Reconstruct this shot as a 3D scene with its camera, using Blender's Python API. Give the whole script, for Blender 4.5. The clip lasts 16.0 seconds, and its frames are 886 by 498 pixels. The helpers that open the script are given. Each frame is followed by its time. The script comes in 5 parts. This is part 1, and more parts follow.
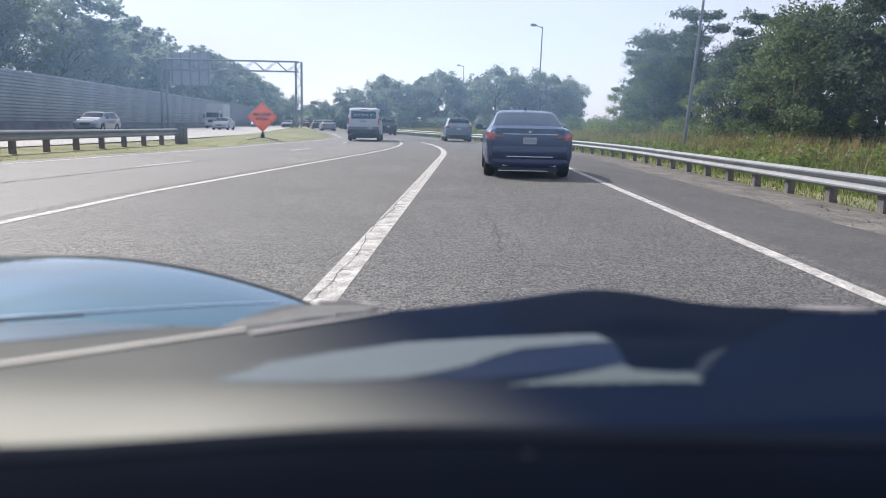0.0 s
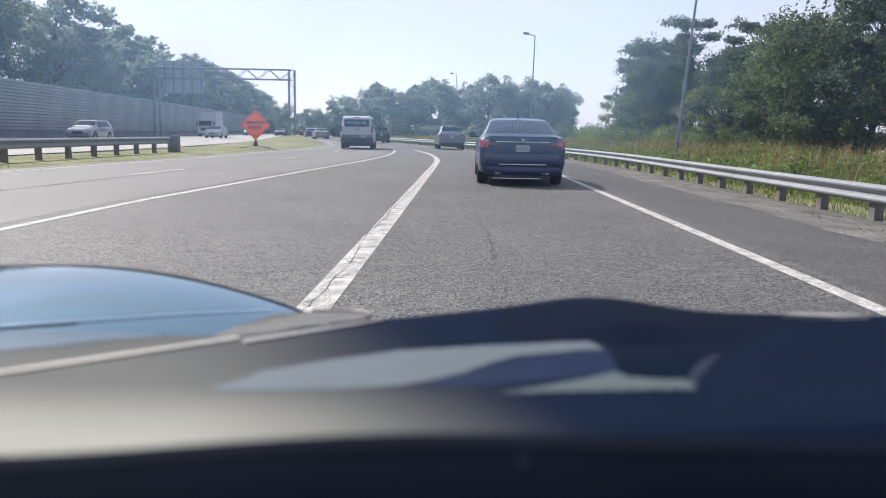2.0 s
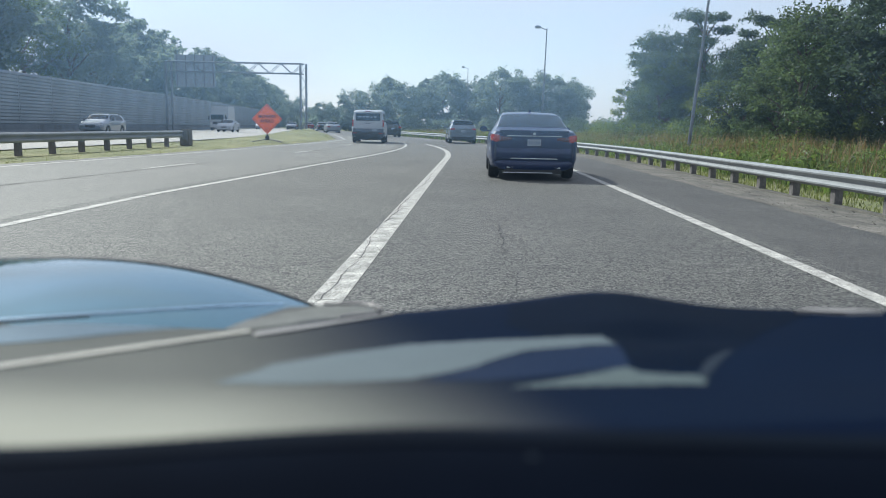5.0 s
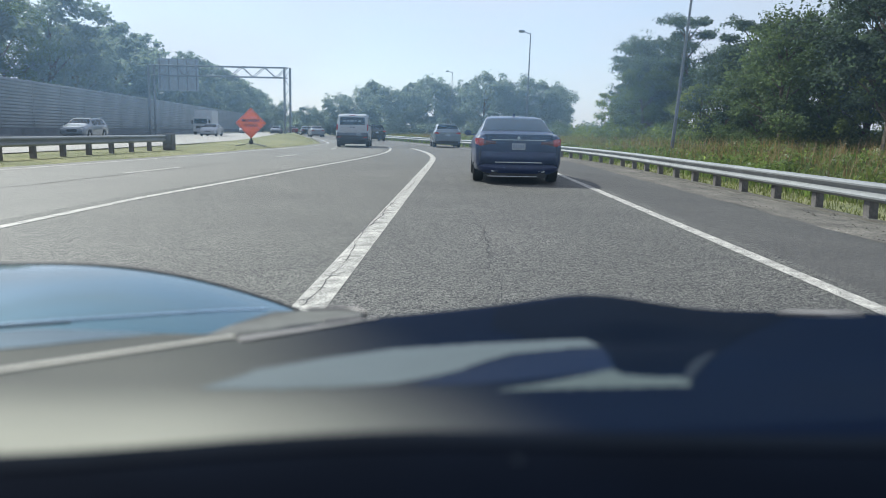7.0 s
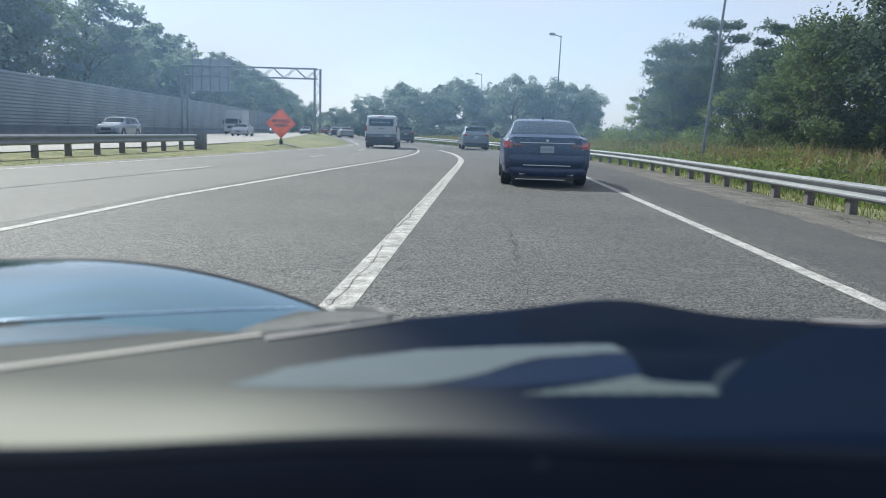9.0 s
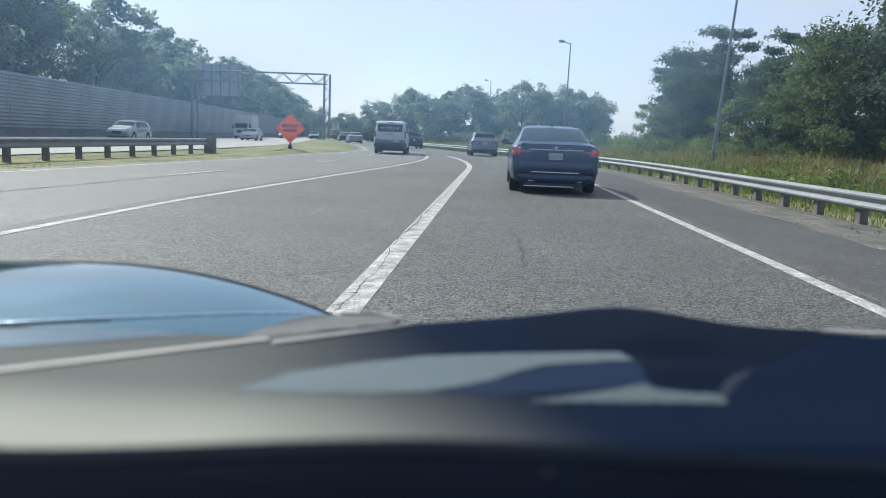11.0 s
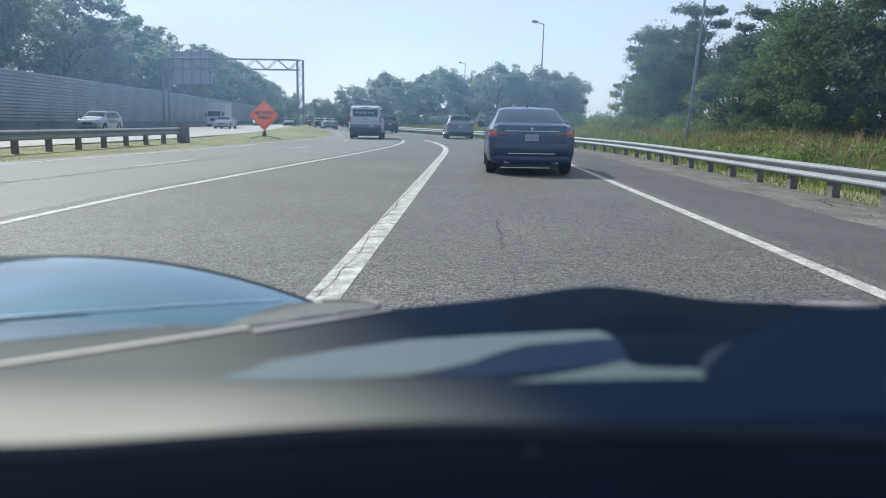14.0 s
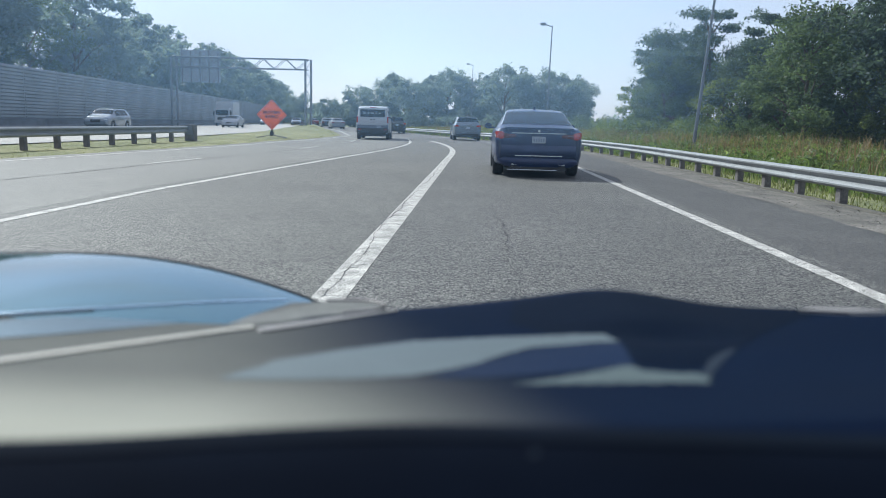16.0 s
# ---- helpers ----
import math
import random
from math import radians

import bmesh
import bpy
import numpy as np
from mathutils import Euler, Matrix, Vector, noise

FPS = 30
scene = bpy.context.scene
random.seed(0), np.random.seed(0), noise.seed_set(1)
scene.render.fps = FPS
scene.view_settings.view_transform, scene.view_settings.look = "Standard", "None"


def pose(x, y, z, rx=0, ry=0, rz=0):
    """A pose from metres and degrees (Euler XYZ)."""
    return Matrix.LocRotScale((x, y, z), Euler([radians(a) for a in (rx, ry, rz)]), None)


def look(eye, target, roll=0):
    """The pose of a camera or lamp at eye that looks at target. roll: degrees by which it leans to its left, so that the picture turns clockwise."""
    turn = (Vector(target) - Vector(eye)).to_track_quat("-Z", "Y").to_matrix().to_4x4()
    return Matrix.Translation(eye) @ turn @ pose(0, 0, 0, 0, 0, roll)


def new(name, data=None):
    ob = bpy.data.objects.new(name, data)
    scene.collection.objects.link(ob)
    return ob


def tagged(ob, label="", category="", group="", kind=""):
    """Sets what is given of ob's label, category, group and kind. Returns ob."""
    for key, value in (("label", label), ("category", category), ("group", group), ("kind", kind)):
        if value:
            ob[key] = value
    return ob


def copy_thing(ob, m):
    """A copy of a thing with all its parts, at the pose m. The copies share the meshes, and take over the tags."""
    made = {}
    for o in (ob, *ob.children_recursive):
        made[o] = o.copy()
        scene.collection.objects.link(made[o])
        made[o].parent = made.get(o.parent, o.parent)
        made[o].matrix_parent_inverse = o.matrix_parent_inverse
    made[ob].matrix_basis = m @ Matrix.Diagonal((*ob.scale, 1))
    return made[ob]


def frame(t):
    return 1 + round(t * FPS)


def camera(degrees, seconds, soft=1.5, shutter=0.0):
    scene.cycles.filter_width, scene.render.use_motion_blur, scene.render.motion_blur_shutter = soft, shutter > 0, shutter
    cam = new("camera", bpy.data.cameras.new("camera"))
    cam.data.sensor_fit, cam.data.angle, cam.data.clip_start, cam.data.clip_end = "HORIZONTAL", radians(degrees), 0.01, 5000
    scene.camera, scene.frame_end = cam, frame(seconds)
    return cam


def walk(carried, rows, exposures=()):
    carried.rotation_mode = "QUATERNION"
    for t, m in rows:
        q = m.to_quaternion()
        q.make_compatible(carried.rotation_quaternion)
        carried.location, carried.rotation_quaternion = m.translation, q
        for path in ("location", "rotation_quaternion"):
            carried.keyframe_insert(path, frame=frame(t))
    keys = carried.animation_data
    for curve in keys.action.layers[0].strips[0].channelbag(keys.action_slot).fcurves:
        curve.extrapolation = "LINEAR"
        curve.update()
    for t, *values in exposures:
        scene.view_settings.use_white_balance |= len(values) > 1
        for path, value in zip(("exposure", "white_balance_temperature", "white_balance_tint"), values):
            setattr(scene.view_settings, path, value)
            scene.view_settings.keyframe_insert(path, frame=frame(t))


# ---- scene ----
H = 1.10  # lens height over the road
cam = camera(59.3, 16.0, soft=0.85)
cam.data.dof.use_dof = True
cam.data.dof.focus_distance = 10.0
cam.data.dof.aperture_fstop = 2.8

# seconds, pitch, roll, yaw: the phone stands on the dash and shakes with the car
PATH = [
    (0.0, -9.05, -1.15, -0.16), (0.5, -9.05, -0.93, -0.77), (1.0, -9.49, -0.86, -0.85),
    (1.5, -8.77, -0.68, -0.86), (2.0, -8.47, -1.09, -0.66), (2.5, -9.14, -1.63, -0.15),
    (3.0, -9.33, -1.80, 0.24), (3.5, -9.38, -1.54, 0.51), (4.0, -9.33, -1.21, 0.65),
    (6.5, -8.38, -1.12, -0.82), (7.0, -8.61, -1.08, -0.97), (7.5, -8.49, -1.07, -0.95),
    (8.0, -8.48, -1.25, -0.89), (8.5, -8.61, -1.60, -0.08), (9.0, -8.51, -1.65, 1.11),
    (9.5, -8.28, -1.51, 1.62), (10.0, -7.96, -1.97, 1.97), (12.5, -9.00, -1.66, 1.01),
    (13.0, -9.35, -1.13, 0.58), (13.5, -9.17, -0.57, 0.19), (14.0, -9.24, -0.82, -0.03),
    (14.5, -9.28, -1.00, 0.00), (15.0, -9.20, -0.82, -0.05), (15.5, -9.19, -1.34, 0.17),
    (16.0, -9.16, -1.44, 0.49),
]
walk(cam, [(t, pose(0, 0, H, 90 + p, r, y)) for t, p, r, y in PATH],
     exposures=[(0.0, 0.68, 5950, 15), (2.2, 0.66, 5950, 15), (3.0, 0.46, 5560, 3), (6.5, 0.48, 5780, 4), (16.0, 0.50, 5540, 5)])

# ---------------------------------------------------------------- light
SUN_AZ, SUN_EL = radians(-44), radians(41)  # to the left of straight ahead
world = bpy.data.worlds.new("sky")
scene.world = world
world.use_nodes = True
wt = world.node_tree
sky = wt.nodes.new("ShaderNodeTexSky")
sky.sky_type = "NISHITA"
sky.sun_disc = False
sky.sun_elevation = SUN_EL
sky.sun_rotation = SUN_AZ
sky.air_density, sky.dust_density, sky.ozone_density = 1.0, 1.1, 1.9
# thin high cloud over the whole sky
where = wt.nodes.new("ShaderNodeTexCoord")
flat = wt.nodes.new("ShaderNodeMapping")
flat.inputs["Scale"].default_value = (1.0, 1.0, 3.5)
veil = wt.nodes.new("ShaderNodeTexNoise")
veil.inputs["Scale"].default_value, veil.inputs["Detail"].default_value = 2.6, 6
much = wt.nodes.new("ShaderNodeMapRange")
much.inputs["From Min"].default_value, much.inputs["From Max"].default_value = 0.30, 0.70
much.inputs["To Min"].default_value, much.inputs["To Max"].default_value = 0.45, 0.95
haze = wt.nodes.new("ShaderNodeMix")
haze.data_type = "RGBA"
haze.inputs["B"].default_value = (5.40, 5.20, 5.5, 1)
wt.links.new(where.outputs["Generated"], flat.inputs["Vector"])
wt.links.new(flat.outputs[0], veil.inputs["Vector"])
wt.links.new(veil.outputs["Fac"], much.inputs["Value"])
wt.links.new(much.outputs[0], haze.inputs["Factor"])
wt.links.new(sky.outputs[0], haze.inputs["A"])
wt.links.new(haze.outputs["Result"], wt.nodes["Background"].inputs[0])
wt.nodes["Background"].inputs[1].default_value = 0.106
sun = new("sun", bpy.data.lights.new("sun", "SUN"))
sun.data.energy, sun.data.angle, sun.data.color = 3.8, radians(0.6), (1.0, 0.93, 0.82)
sun.matrix_world = look(Vector((math.sin(SUN_AZ) * math.cos(SUN_EL), math.cos(SUN_AZ) * math.cos(SUN_EL), math.sin(SUN_EL))) * 60, (0, 0, 0))


# ---------------------------------------------------------------- materials
def material(name, color, rough=0.6, metal=0.0, scale=0.0, vary=0.25, fine=0.0, grit=0.4, bump=0.0, coat=0.0, color2=None, island=0.0, spec=0.5):
    """A surface with stains at one scale, grain at another, and relief."""
    m = bpy.data.materials.new(name)
    m.use_nodes = True
    n, l = m.node_tree.nodes, m.node_tree.links
    b = n["Principled BSDF"]
    b.inputs["Roughness"].default_value = rough
    b.inputs["Metallic"].default_value = metal
    b.inputs["Coat Weight"].default_value = coat
    b.inputs["Coat Roughness"].default_value = 0.05
    b.inputs["Specular IOR Level"].default_value = spec
    b.inputs["Base Color"].default_value = (*color, 1)
    if not scale and not island:
        return m
    tex = n.new("ShaderNodeTexCoord")
    out = None
    dark = tuple(c * (1 - vary) for c in color)
    light = color2 or tuple(min(1, c * (1 + vary)) for c in color)
    if scale:
        big = n.new("ShaderNodeTexNoise")
        big.inputs["Scale"].default_value, big.inputs["Detail"].default_value = scale, 6
        l.new(tex.outputs["Object"], big.inputs["Vector"])
        ramp = n.new("ShaderNodeMix")
        ramp.data_type = "RGBA"
        ramp.inputs["A"].default_value, ramp.inputs["B"].default_value = (*dark, 1), (*light, 1)
        steep = n.new("ShaderNodeMapRange")
        steep.inputs["From Min"].default_value, steep.inputs["From Max"].default_value = 0.3, 0.7
        l.new(big.outputs["Fac"], steep.inputs["Value"])
        l.new(steep.outputs[0], ramp.inputs["Factor"])
        out = ramp.outputs["Result"]
        if fine:
            small = n.new("ShaderNodeTexNoise")
            small.inputs["Scale"].default_value, small.inputs["Detail"].default_value = fine, 3
            l.new(tex.outputs["Object"], small.inputs["Vector"])
            grain = n.new("ShaderNodeMapRange")
            grain.inputs["From Min"].default_value, grain.inputs["From Max"].default_value = 0.36, 0.64
            grain.inputs["To Min"].default_value, grain.inputs["To Max"].default_value = 1 - grit, 1 + grit
            l.new(small.outputs["Fac"], grain.inputs["Value"])
            mul = n.new("ShaderNodeMix")
            mul.data_type, mul.blend_type = "RGBA", "MULTIPLY"
            mul.inputs["Factor"].default_value = 1.0
            l.new(out, mul.inputs["A"])
            l.new(grain.outputs[0], mul.inputs["B"])
            out = mul.outputs["Result"]
            if bump:
                bp = n.new("ShaderNodeBump")
                bp.inputs["Strength"].default_value, bp.inputs["Distance"].default_value = bump, 0.02
                l.new(small.outputs["Fac"], bp.inputs["Height"])
                l.new(bp.outputs[0], b.inputs["Normal"])
    if island:
        geo = n.new("ShaderNodeNewGeometry")
        hue = n.new("ShaderNodeHueSaturation")
        val = n.new("ShaderNodeMapRange")
        val.inputs["To Min"].default_value, val.inputs["To Max"].default_value = 1 - island, 1 + island
        l.new(geo.outputs["Random Per Island"], val.inputs["Value"])
        l.new(val.outputs[0], hue.inputs["Value"])
        if out:
            l.new(out, hue.inputs["Color"])
        else:
            hue.inputs["Color"].default_value = (*color, 1)
        out = hue.outputs["Color"]
    l.new(out, b.inputs["Base Color"])
    return m


def leaf_material(name, color, island=0.3, through_light=0.6, scale=0.25):
    """Leaves: uneven greens, partly let through by the sun behind them."""
    m = material(name, color, rough=0.5, scale=scale, vary=0.3, island=island, spec=0.22)
    n, l = m.node_tree.nodes, m.node_tree.links
    b, o = n["Principled BSDF"], n["Material Output"]
    tr = n.new("ShaderNodeBsdfTranslucent")
    warm = n.new("ShaderNodeMix")
    warm.data_type, warm.blend_type = "RGBA", "MULTIPLY"
    warm.inputs["Factor"].default_value = 1.0
    warm.inputs["B"].default_value = (1.25, 1.35, 0.78, 1)
    src = b.inputs["Base Color"].links[0].from_socket
    l.new(src, warm.inputs["A"])
    l.new(warm.outputs["Result"], tr.inputs["Color"])
    mix = n.new("ShaderNodeMixShader")
    mix.inputs[0].default_value = through_light
    l.new(b.outputs[0], mix.inputs[1])
    l.new(tr.outputs[0], mix.inputs[2])
    l.new(mix.outputs[0], o.inputs["Surface"])
    return m


def asphalt(name, color, vary, grit):
    """Worn asphalt: wide stains, pale and dark stones, fine relief."""
    m = material(name, color, 0.72, scale=0.35, vary=vary, fine=60, grit=0.35, bump=0.5, spec=0.5)
    n, l = m.node_tree.nodes, m.node_tree.links
    b = n["Principled BSDF"]
    tex = n.new("ShaderNodeTexCoord")
    stones = n.new("ShaderNodeTexVoronoi")
    stones.inputs["Scale"].default_value = 78
    l.new(tex.outputs["Object"], stones.inputs["Vector"])
    gray = n.new("ShaderNodeSeparateColor")
    l.new(stones.outputs["Color"], gray.inputs[0])
    rng = n.new("ShaderNodeMapRange")
    rng.inputs["To Min"].default_value, rng.inputs["To Max"].default_value = 1 - grit, 1 + grit
    l.new(gray.outputs[0], rng.inputs["Value"])
    patch = n.new("ShaderNodeTexNoise")
    patch.inputs["Scale"].default_value, patch.inputs["Detail"].default_value = 3.5, 4
    l.new(tex.outputs["Object"], patch.inputs["Vector"])
    rng2 = n.new("ShaderNodeMapRange")
    rng2.inputs["From Min"].default_value, rng2.inputs["From Max"].default_value = 0.3, 0.7
    rng2.inputs["To Min"].default_value, rng2.inputs["To Max"].default_value = 0.90, 1.10
    l.new(patch.outputs["Fac"], rng2.inputs["Value"])
    k = n.new("ShaderNodeMath")
    k.operation = "MULTIPLY"
    l.new(rng.outputs[0], k.inputs[0])
    l.new(rng2.outputs[0], k.inputs[1])
    mul = n.new("ShaderNodeMix")
    mul.data_type, mul.blend_type = "RGBA", "MULTIPLY"
    mul.inputs["Factor"].default_value = 1.0
    l.new(b.inputs["Base Color"].links[0].from_socket, mul.inputs["A"])
    l.new(k.outputs[0], mul.inputs["B"])
    l.new(mul.outputs["Result"], b.inputs["Base Color"])
    return m


def glow_paint(name):
    """Dark bonnet paint with the sun's glow painted in, palest on the driver's side."""
    m = material(name, (0.0005, 0.0041, 0.0165), 0.5, 0.0, scale=2.5, vary=0.15, spec=0.005)
    n, l = m.node_tree.nodes, m.node_tree.links
    b = n["Principled BSDF"]
    tex = n.new("ShaderNodeTexCoord")
    sep = n.new("ShaderNodeSeparateXYZ")
    l.new(tex.outputs["Object"], sep.inputs[0])
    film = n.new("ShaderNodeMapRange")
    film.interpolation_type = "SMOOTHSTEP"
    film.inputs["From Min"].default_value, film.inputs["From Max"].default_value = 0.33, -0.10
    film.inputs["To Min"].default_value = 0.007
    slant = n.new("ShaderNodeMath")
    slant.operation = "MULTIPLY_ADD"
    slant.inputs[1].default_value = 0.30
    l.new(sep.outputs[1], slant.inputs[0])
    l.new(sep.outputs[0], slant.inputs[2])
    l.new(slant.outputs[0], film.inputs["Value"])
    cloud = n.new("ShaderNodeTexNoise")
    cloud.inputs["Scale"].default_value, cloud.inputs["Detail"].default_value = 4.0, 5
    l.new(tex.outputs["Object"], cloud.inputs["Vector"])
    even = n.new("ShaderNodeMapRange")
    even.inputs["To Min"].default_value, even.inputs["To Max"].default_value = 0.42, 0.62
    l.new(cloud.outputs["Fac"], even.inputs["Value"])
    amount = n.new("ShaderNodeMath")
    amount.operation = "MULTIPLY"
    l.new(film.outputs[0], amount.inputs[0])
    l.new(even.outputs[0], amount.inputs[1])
    # the painted glow grows towards the windscreen
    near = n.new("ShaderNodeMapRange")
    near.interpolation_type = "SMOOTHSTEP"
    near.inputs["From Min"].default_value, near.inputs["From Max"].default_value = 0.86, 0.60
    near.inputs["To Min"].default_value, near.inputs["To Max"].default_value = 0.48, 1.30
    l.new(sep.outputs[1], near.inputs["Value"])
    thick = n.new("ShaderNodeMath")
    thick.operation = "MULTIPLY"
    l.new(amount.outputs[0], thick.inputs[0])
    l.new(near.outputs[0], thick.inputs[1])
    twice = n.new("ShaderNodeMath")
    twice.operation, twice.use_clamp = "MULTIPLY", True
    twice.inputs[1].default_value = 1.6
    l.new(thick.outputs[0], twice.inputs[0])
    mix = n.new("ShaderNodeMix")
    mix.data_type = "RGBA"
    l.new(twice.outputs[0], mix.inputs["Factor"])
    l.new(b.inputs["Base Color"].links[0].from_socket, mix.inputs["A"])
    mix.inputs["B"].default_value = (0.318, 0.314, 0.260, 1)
    l.new(mix.outputs["Result"], b.inputs["Base Color"])
    return m


def hazed_glass(name, film, haze_amount):
    """A clear pane with a thin uneven sunlit veil standing in for haze."""
    m = bpy.data.materials.new(name)
    m.use_nodes = True
    n, l = m.node_tree.nodes, m.node_tree.links
    n.remove(n["Principled BSDF"])
    clear, scatter, gloss = n.new("ShaderNodeBsdfTransparent"), n.new("ShaderNodeBsdfTranslucent"), n.new("ShaderNodeBsdfGlossy")
    scatter.inputs["Color"].default_value = (0.42, 0.66, 0.95, 1)
    gloss.inputs["Roughness"].default_value = 0.02
    tex, cloud, rng = n.new("ShaderNodeTexCoord"), n.new("ShaderNodeTexNoise"), n.new("ShaderNodeMapRange")
    cloud.inputs["Scale"].default_value, cloud.inputs["Detail"].default_value = 9.0, 4
    rng.inputs["From Min"].default_value, rng.inputs["From Max"].default_value = 0.3, 0.7
    rng.inputs["To Min"].default_value, rng.inputs["To Max"].default_value = 0.8, 1.2
    l.new(tex.outputs["Object"], cloud.inputs["Vector"])
    l.new(cloud.outputs["Fac"], rng.inputs["Value"])
    # thicker towards the top and left, in place of haze over the far trees
    sep = n.new("ShaderNodeSeparateXYZ")
    l.new(tex.outputs["Object"], sep.inputs[0])
    up, across = n.new("ShaderNodeMapRange"), n.new("ShaderNodeMapRange")
    up.interpolation_type = across.interpolation_type = "SMOOTHSTEP"
    up.inputs["From Min"].default_value, up.inputs["From Max"].default_value = 1.085, 1.112
    up.inputs["To Min"].default_value, up.inputs["To Max"].default_value = 0.0, haze_amount
    across.inputs["From Min"].default_value, across.inputs["From Max"].default_value = 0.030, 0.105
    across.inputs["To Min"].default_value, across.inputs["To Max"].default_value = 1.0, 0.10
    l.new(sep.outputs[2], up.inputs["Value"])
    l.new(sep.outputs[0], across.inputs["Value"])
    edge, both = n.new("ShaderNodeMapRange"), n.new("ShaderNodeMath")
    edge.interpolation_type, both.operation = "SMOOTHSTEP", "MULTIPLY"
    edge.inputs["From Min"].default_value, edge.inputs["From Max"].default_value = -0.165, -0.060
    edge.inputs["To Min"].default_value = 0.45
    l.new(sep.outputs[0], edge.inputs["Value"])
    l.new(across.outputs[0], both.inputs[0])
    l.new(edge.outputs[0], both.inputs[1])
    hazed, total = n.new("ShaderNodeMath"), n.new("ShaderNodeMath")
    hazed.operation, total.operation = "MULTIPLY_ADD", "MULTIPLY"
    hazed.inputs[2].default_value = film
    l.new(up.outputs[0], hazed.inputs[0])
    l.new(both.outputs[0], hazed.inputs[1])
    l.new(hazed.outputs[0], total.inputs[0])
    l.new(rng.outputs[0], total.inputs[1])
    a, b = n.new("ShaderNodeMixShader"), n.new("ShaderNodeMixShader")
    l.new(total.outputs[0], a.inputs[0])
    l.new(clear.outputs[0], a.inputs[1])
    l.new(scatter.outputs[0], a.inputs[2])
    b.inputs[0].default_value = 0.03
    l.new(a.outputs[0], b.inputs[1])
    l.new(gloss.outputs[0], b.inputs[2])
    l.new(b.outputs[0], n["Material Output"].inputs["Surface"])
    return m


M = {}
M["asphalt"] = asphalt("worn_asphalt", (0.098, 0.095, 0.080), 0.16, 1.0)
M["asphalt_lane"] = asphalt("coarse_asphalt", (0.085, 0.082, 0.071), 0.18, 1.25)
M["asphalt_pale"] = asphalt("pale_asphalt", (0.146, 0.142, 0.121), 0.12, 0.7)
M["asphalt_shoulder"] = asphalt("shoulder_asphalt", (0.066, 0.063, 0.055), 0.22, 0.75)
M["concrete_road"] = material("pale_carriageway", (0.33, 0.315, 0.28), 0.85, scale=0.3, vary=0.15, fine=25, bump=0.3)
M["berm"] = material("brown_asphalt_berm", (0.090, 0.083, 0.064), 0.95, scale=1.5, vary=0.3, fine=24, grit=0.3, bump=0.6)
M["gravel"] = material("gravel_verge", (0.135, 0.124, 0.102), 0.95, scale=1.2, vary=0.4, fine=30, grit=0.6, bump=0.9)
M["paint"] = material("worn_road_paint", (0.40, 0.385, 0.34), 0.7, scale=6, vary=0.42, fine=60, bump=0.4)
M["crack"] = material("tar_filled_crack", (0.025, 0.024, 0.023), 0.8, scale=3, vary=0.3, fine=40)
M["grass"] = material("mown_grass", (0.165, 0.185, 0.070), 0.95, scale=0.35, vary=0.25, fine=9, bump=0.5, color2=(0.245, 0.232, 0.105))
M["blade"] = leaf_material("grass_blades", (0.17, 0.18, 0.075), 0.5, 0.4)
M["weed"] = leaf_material("tall_weeds", (0.125, 0.165, 0.055), 0.55, 0.40)
M["seed"] = leaf_material("brown_seed_heads", (0.21, 0.15, 0.08), 0.4, 0.3)
M["leaf_dark"] = leaf_material("dark_leaves", (0.074, 0.096, 0.090))
M["leaf_mid"] = leaf_material("green_leaves", (0.102, 0.130, 0.076))
M["leaf_light"] = leaf_material("light_leaves", (0.155, 0.180, 0.070))
# paler and bluer than the near leaves: distance haze is in the colour
M["leaf_hazed"] = leaf_material("hazed_far_leaves", (0.168, 0.196, 0.218), 0.18)
M["bark"] = material("bark", (0.10, 0.08, 0.06), 0.95, scale=2, vary=0.4, fine=14, bump=0.9)
M["galvanised"] = material("galvanised_steel", (0.23, 0.24, 0.24), 0.55, 0.2, scale=1.6, vary=0.15, fine=18, grit=0.08)
M["post"] = material("weathered_post", (0.13, 0.12, 0.11), 0.8, 0.1, scale=3, vary=0.3, fine=20, grit=0.15)
M["wall"] = material("weathered_concrete_panel", (0.22, 0.24, 0.26), 0.9, scale=0.35, vary=0.15, fine=6, grit=0.1)
M["wall_post"] = material("concrete_wall_post", (0.21, 0.23, 0.25), 0.9, scale=0.8, vary=0.2, fine=10, grit=0.15)
# darker than the wall: the barrier's shade is in the colour
M["barrier"] = material("shaded_barrier", (0.10, 0.11, 0.125), 0.9, scale=0.8, vary=0.3, fine=10, grit=0.2)
M["steel"] = material("grey_steel", (0.15, 0.16, 0.17), 0.6, 0.3, scale=1.5, vary=0.15, fine=12, grit=0.1)
M["sign_back"] = material("aluminium_sign_back", (0.26, 0.28, 0.30), 0.6, 0.2, scale=0.8, vary=0.1, fine=6, grit=0.06)
M["navy"] = material("dark_navy_car_paint", (0.0034, 0.0118, 0.063), 0.33, 0.0, scale=3, vary=0.15, coat=0.5, spec=0.28)
M["grey_blue"] = material("grey_blue_car_paint", (0.14, 0.165, 0.20), 0.35, 0.4, scale=3, vary=0.1, coat=1.0)
M["white"] = material("white_van_paint", (0.38, 0.39, 0.41), 0.5, scale=2, vary=0.06, coat=0.2)
# the van's lower body with its bluish shade in the colour
M["van_lower"] = material("shaded_lower_panel", (0.10, 0.115, 0.15), 0.6, scale=3, vary=0.2)
M["silver"] = material("silver_car_paint", (0.25, 0.26, 0.28), 0.5, 0.3, scale=3, vary=0.08, coat=0.25)
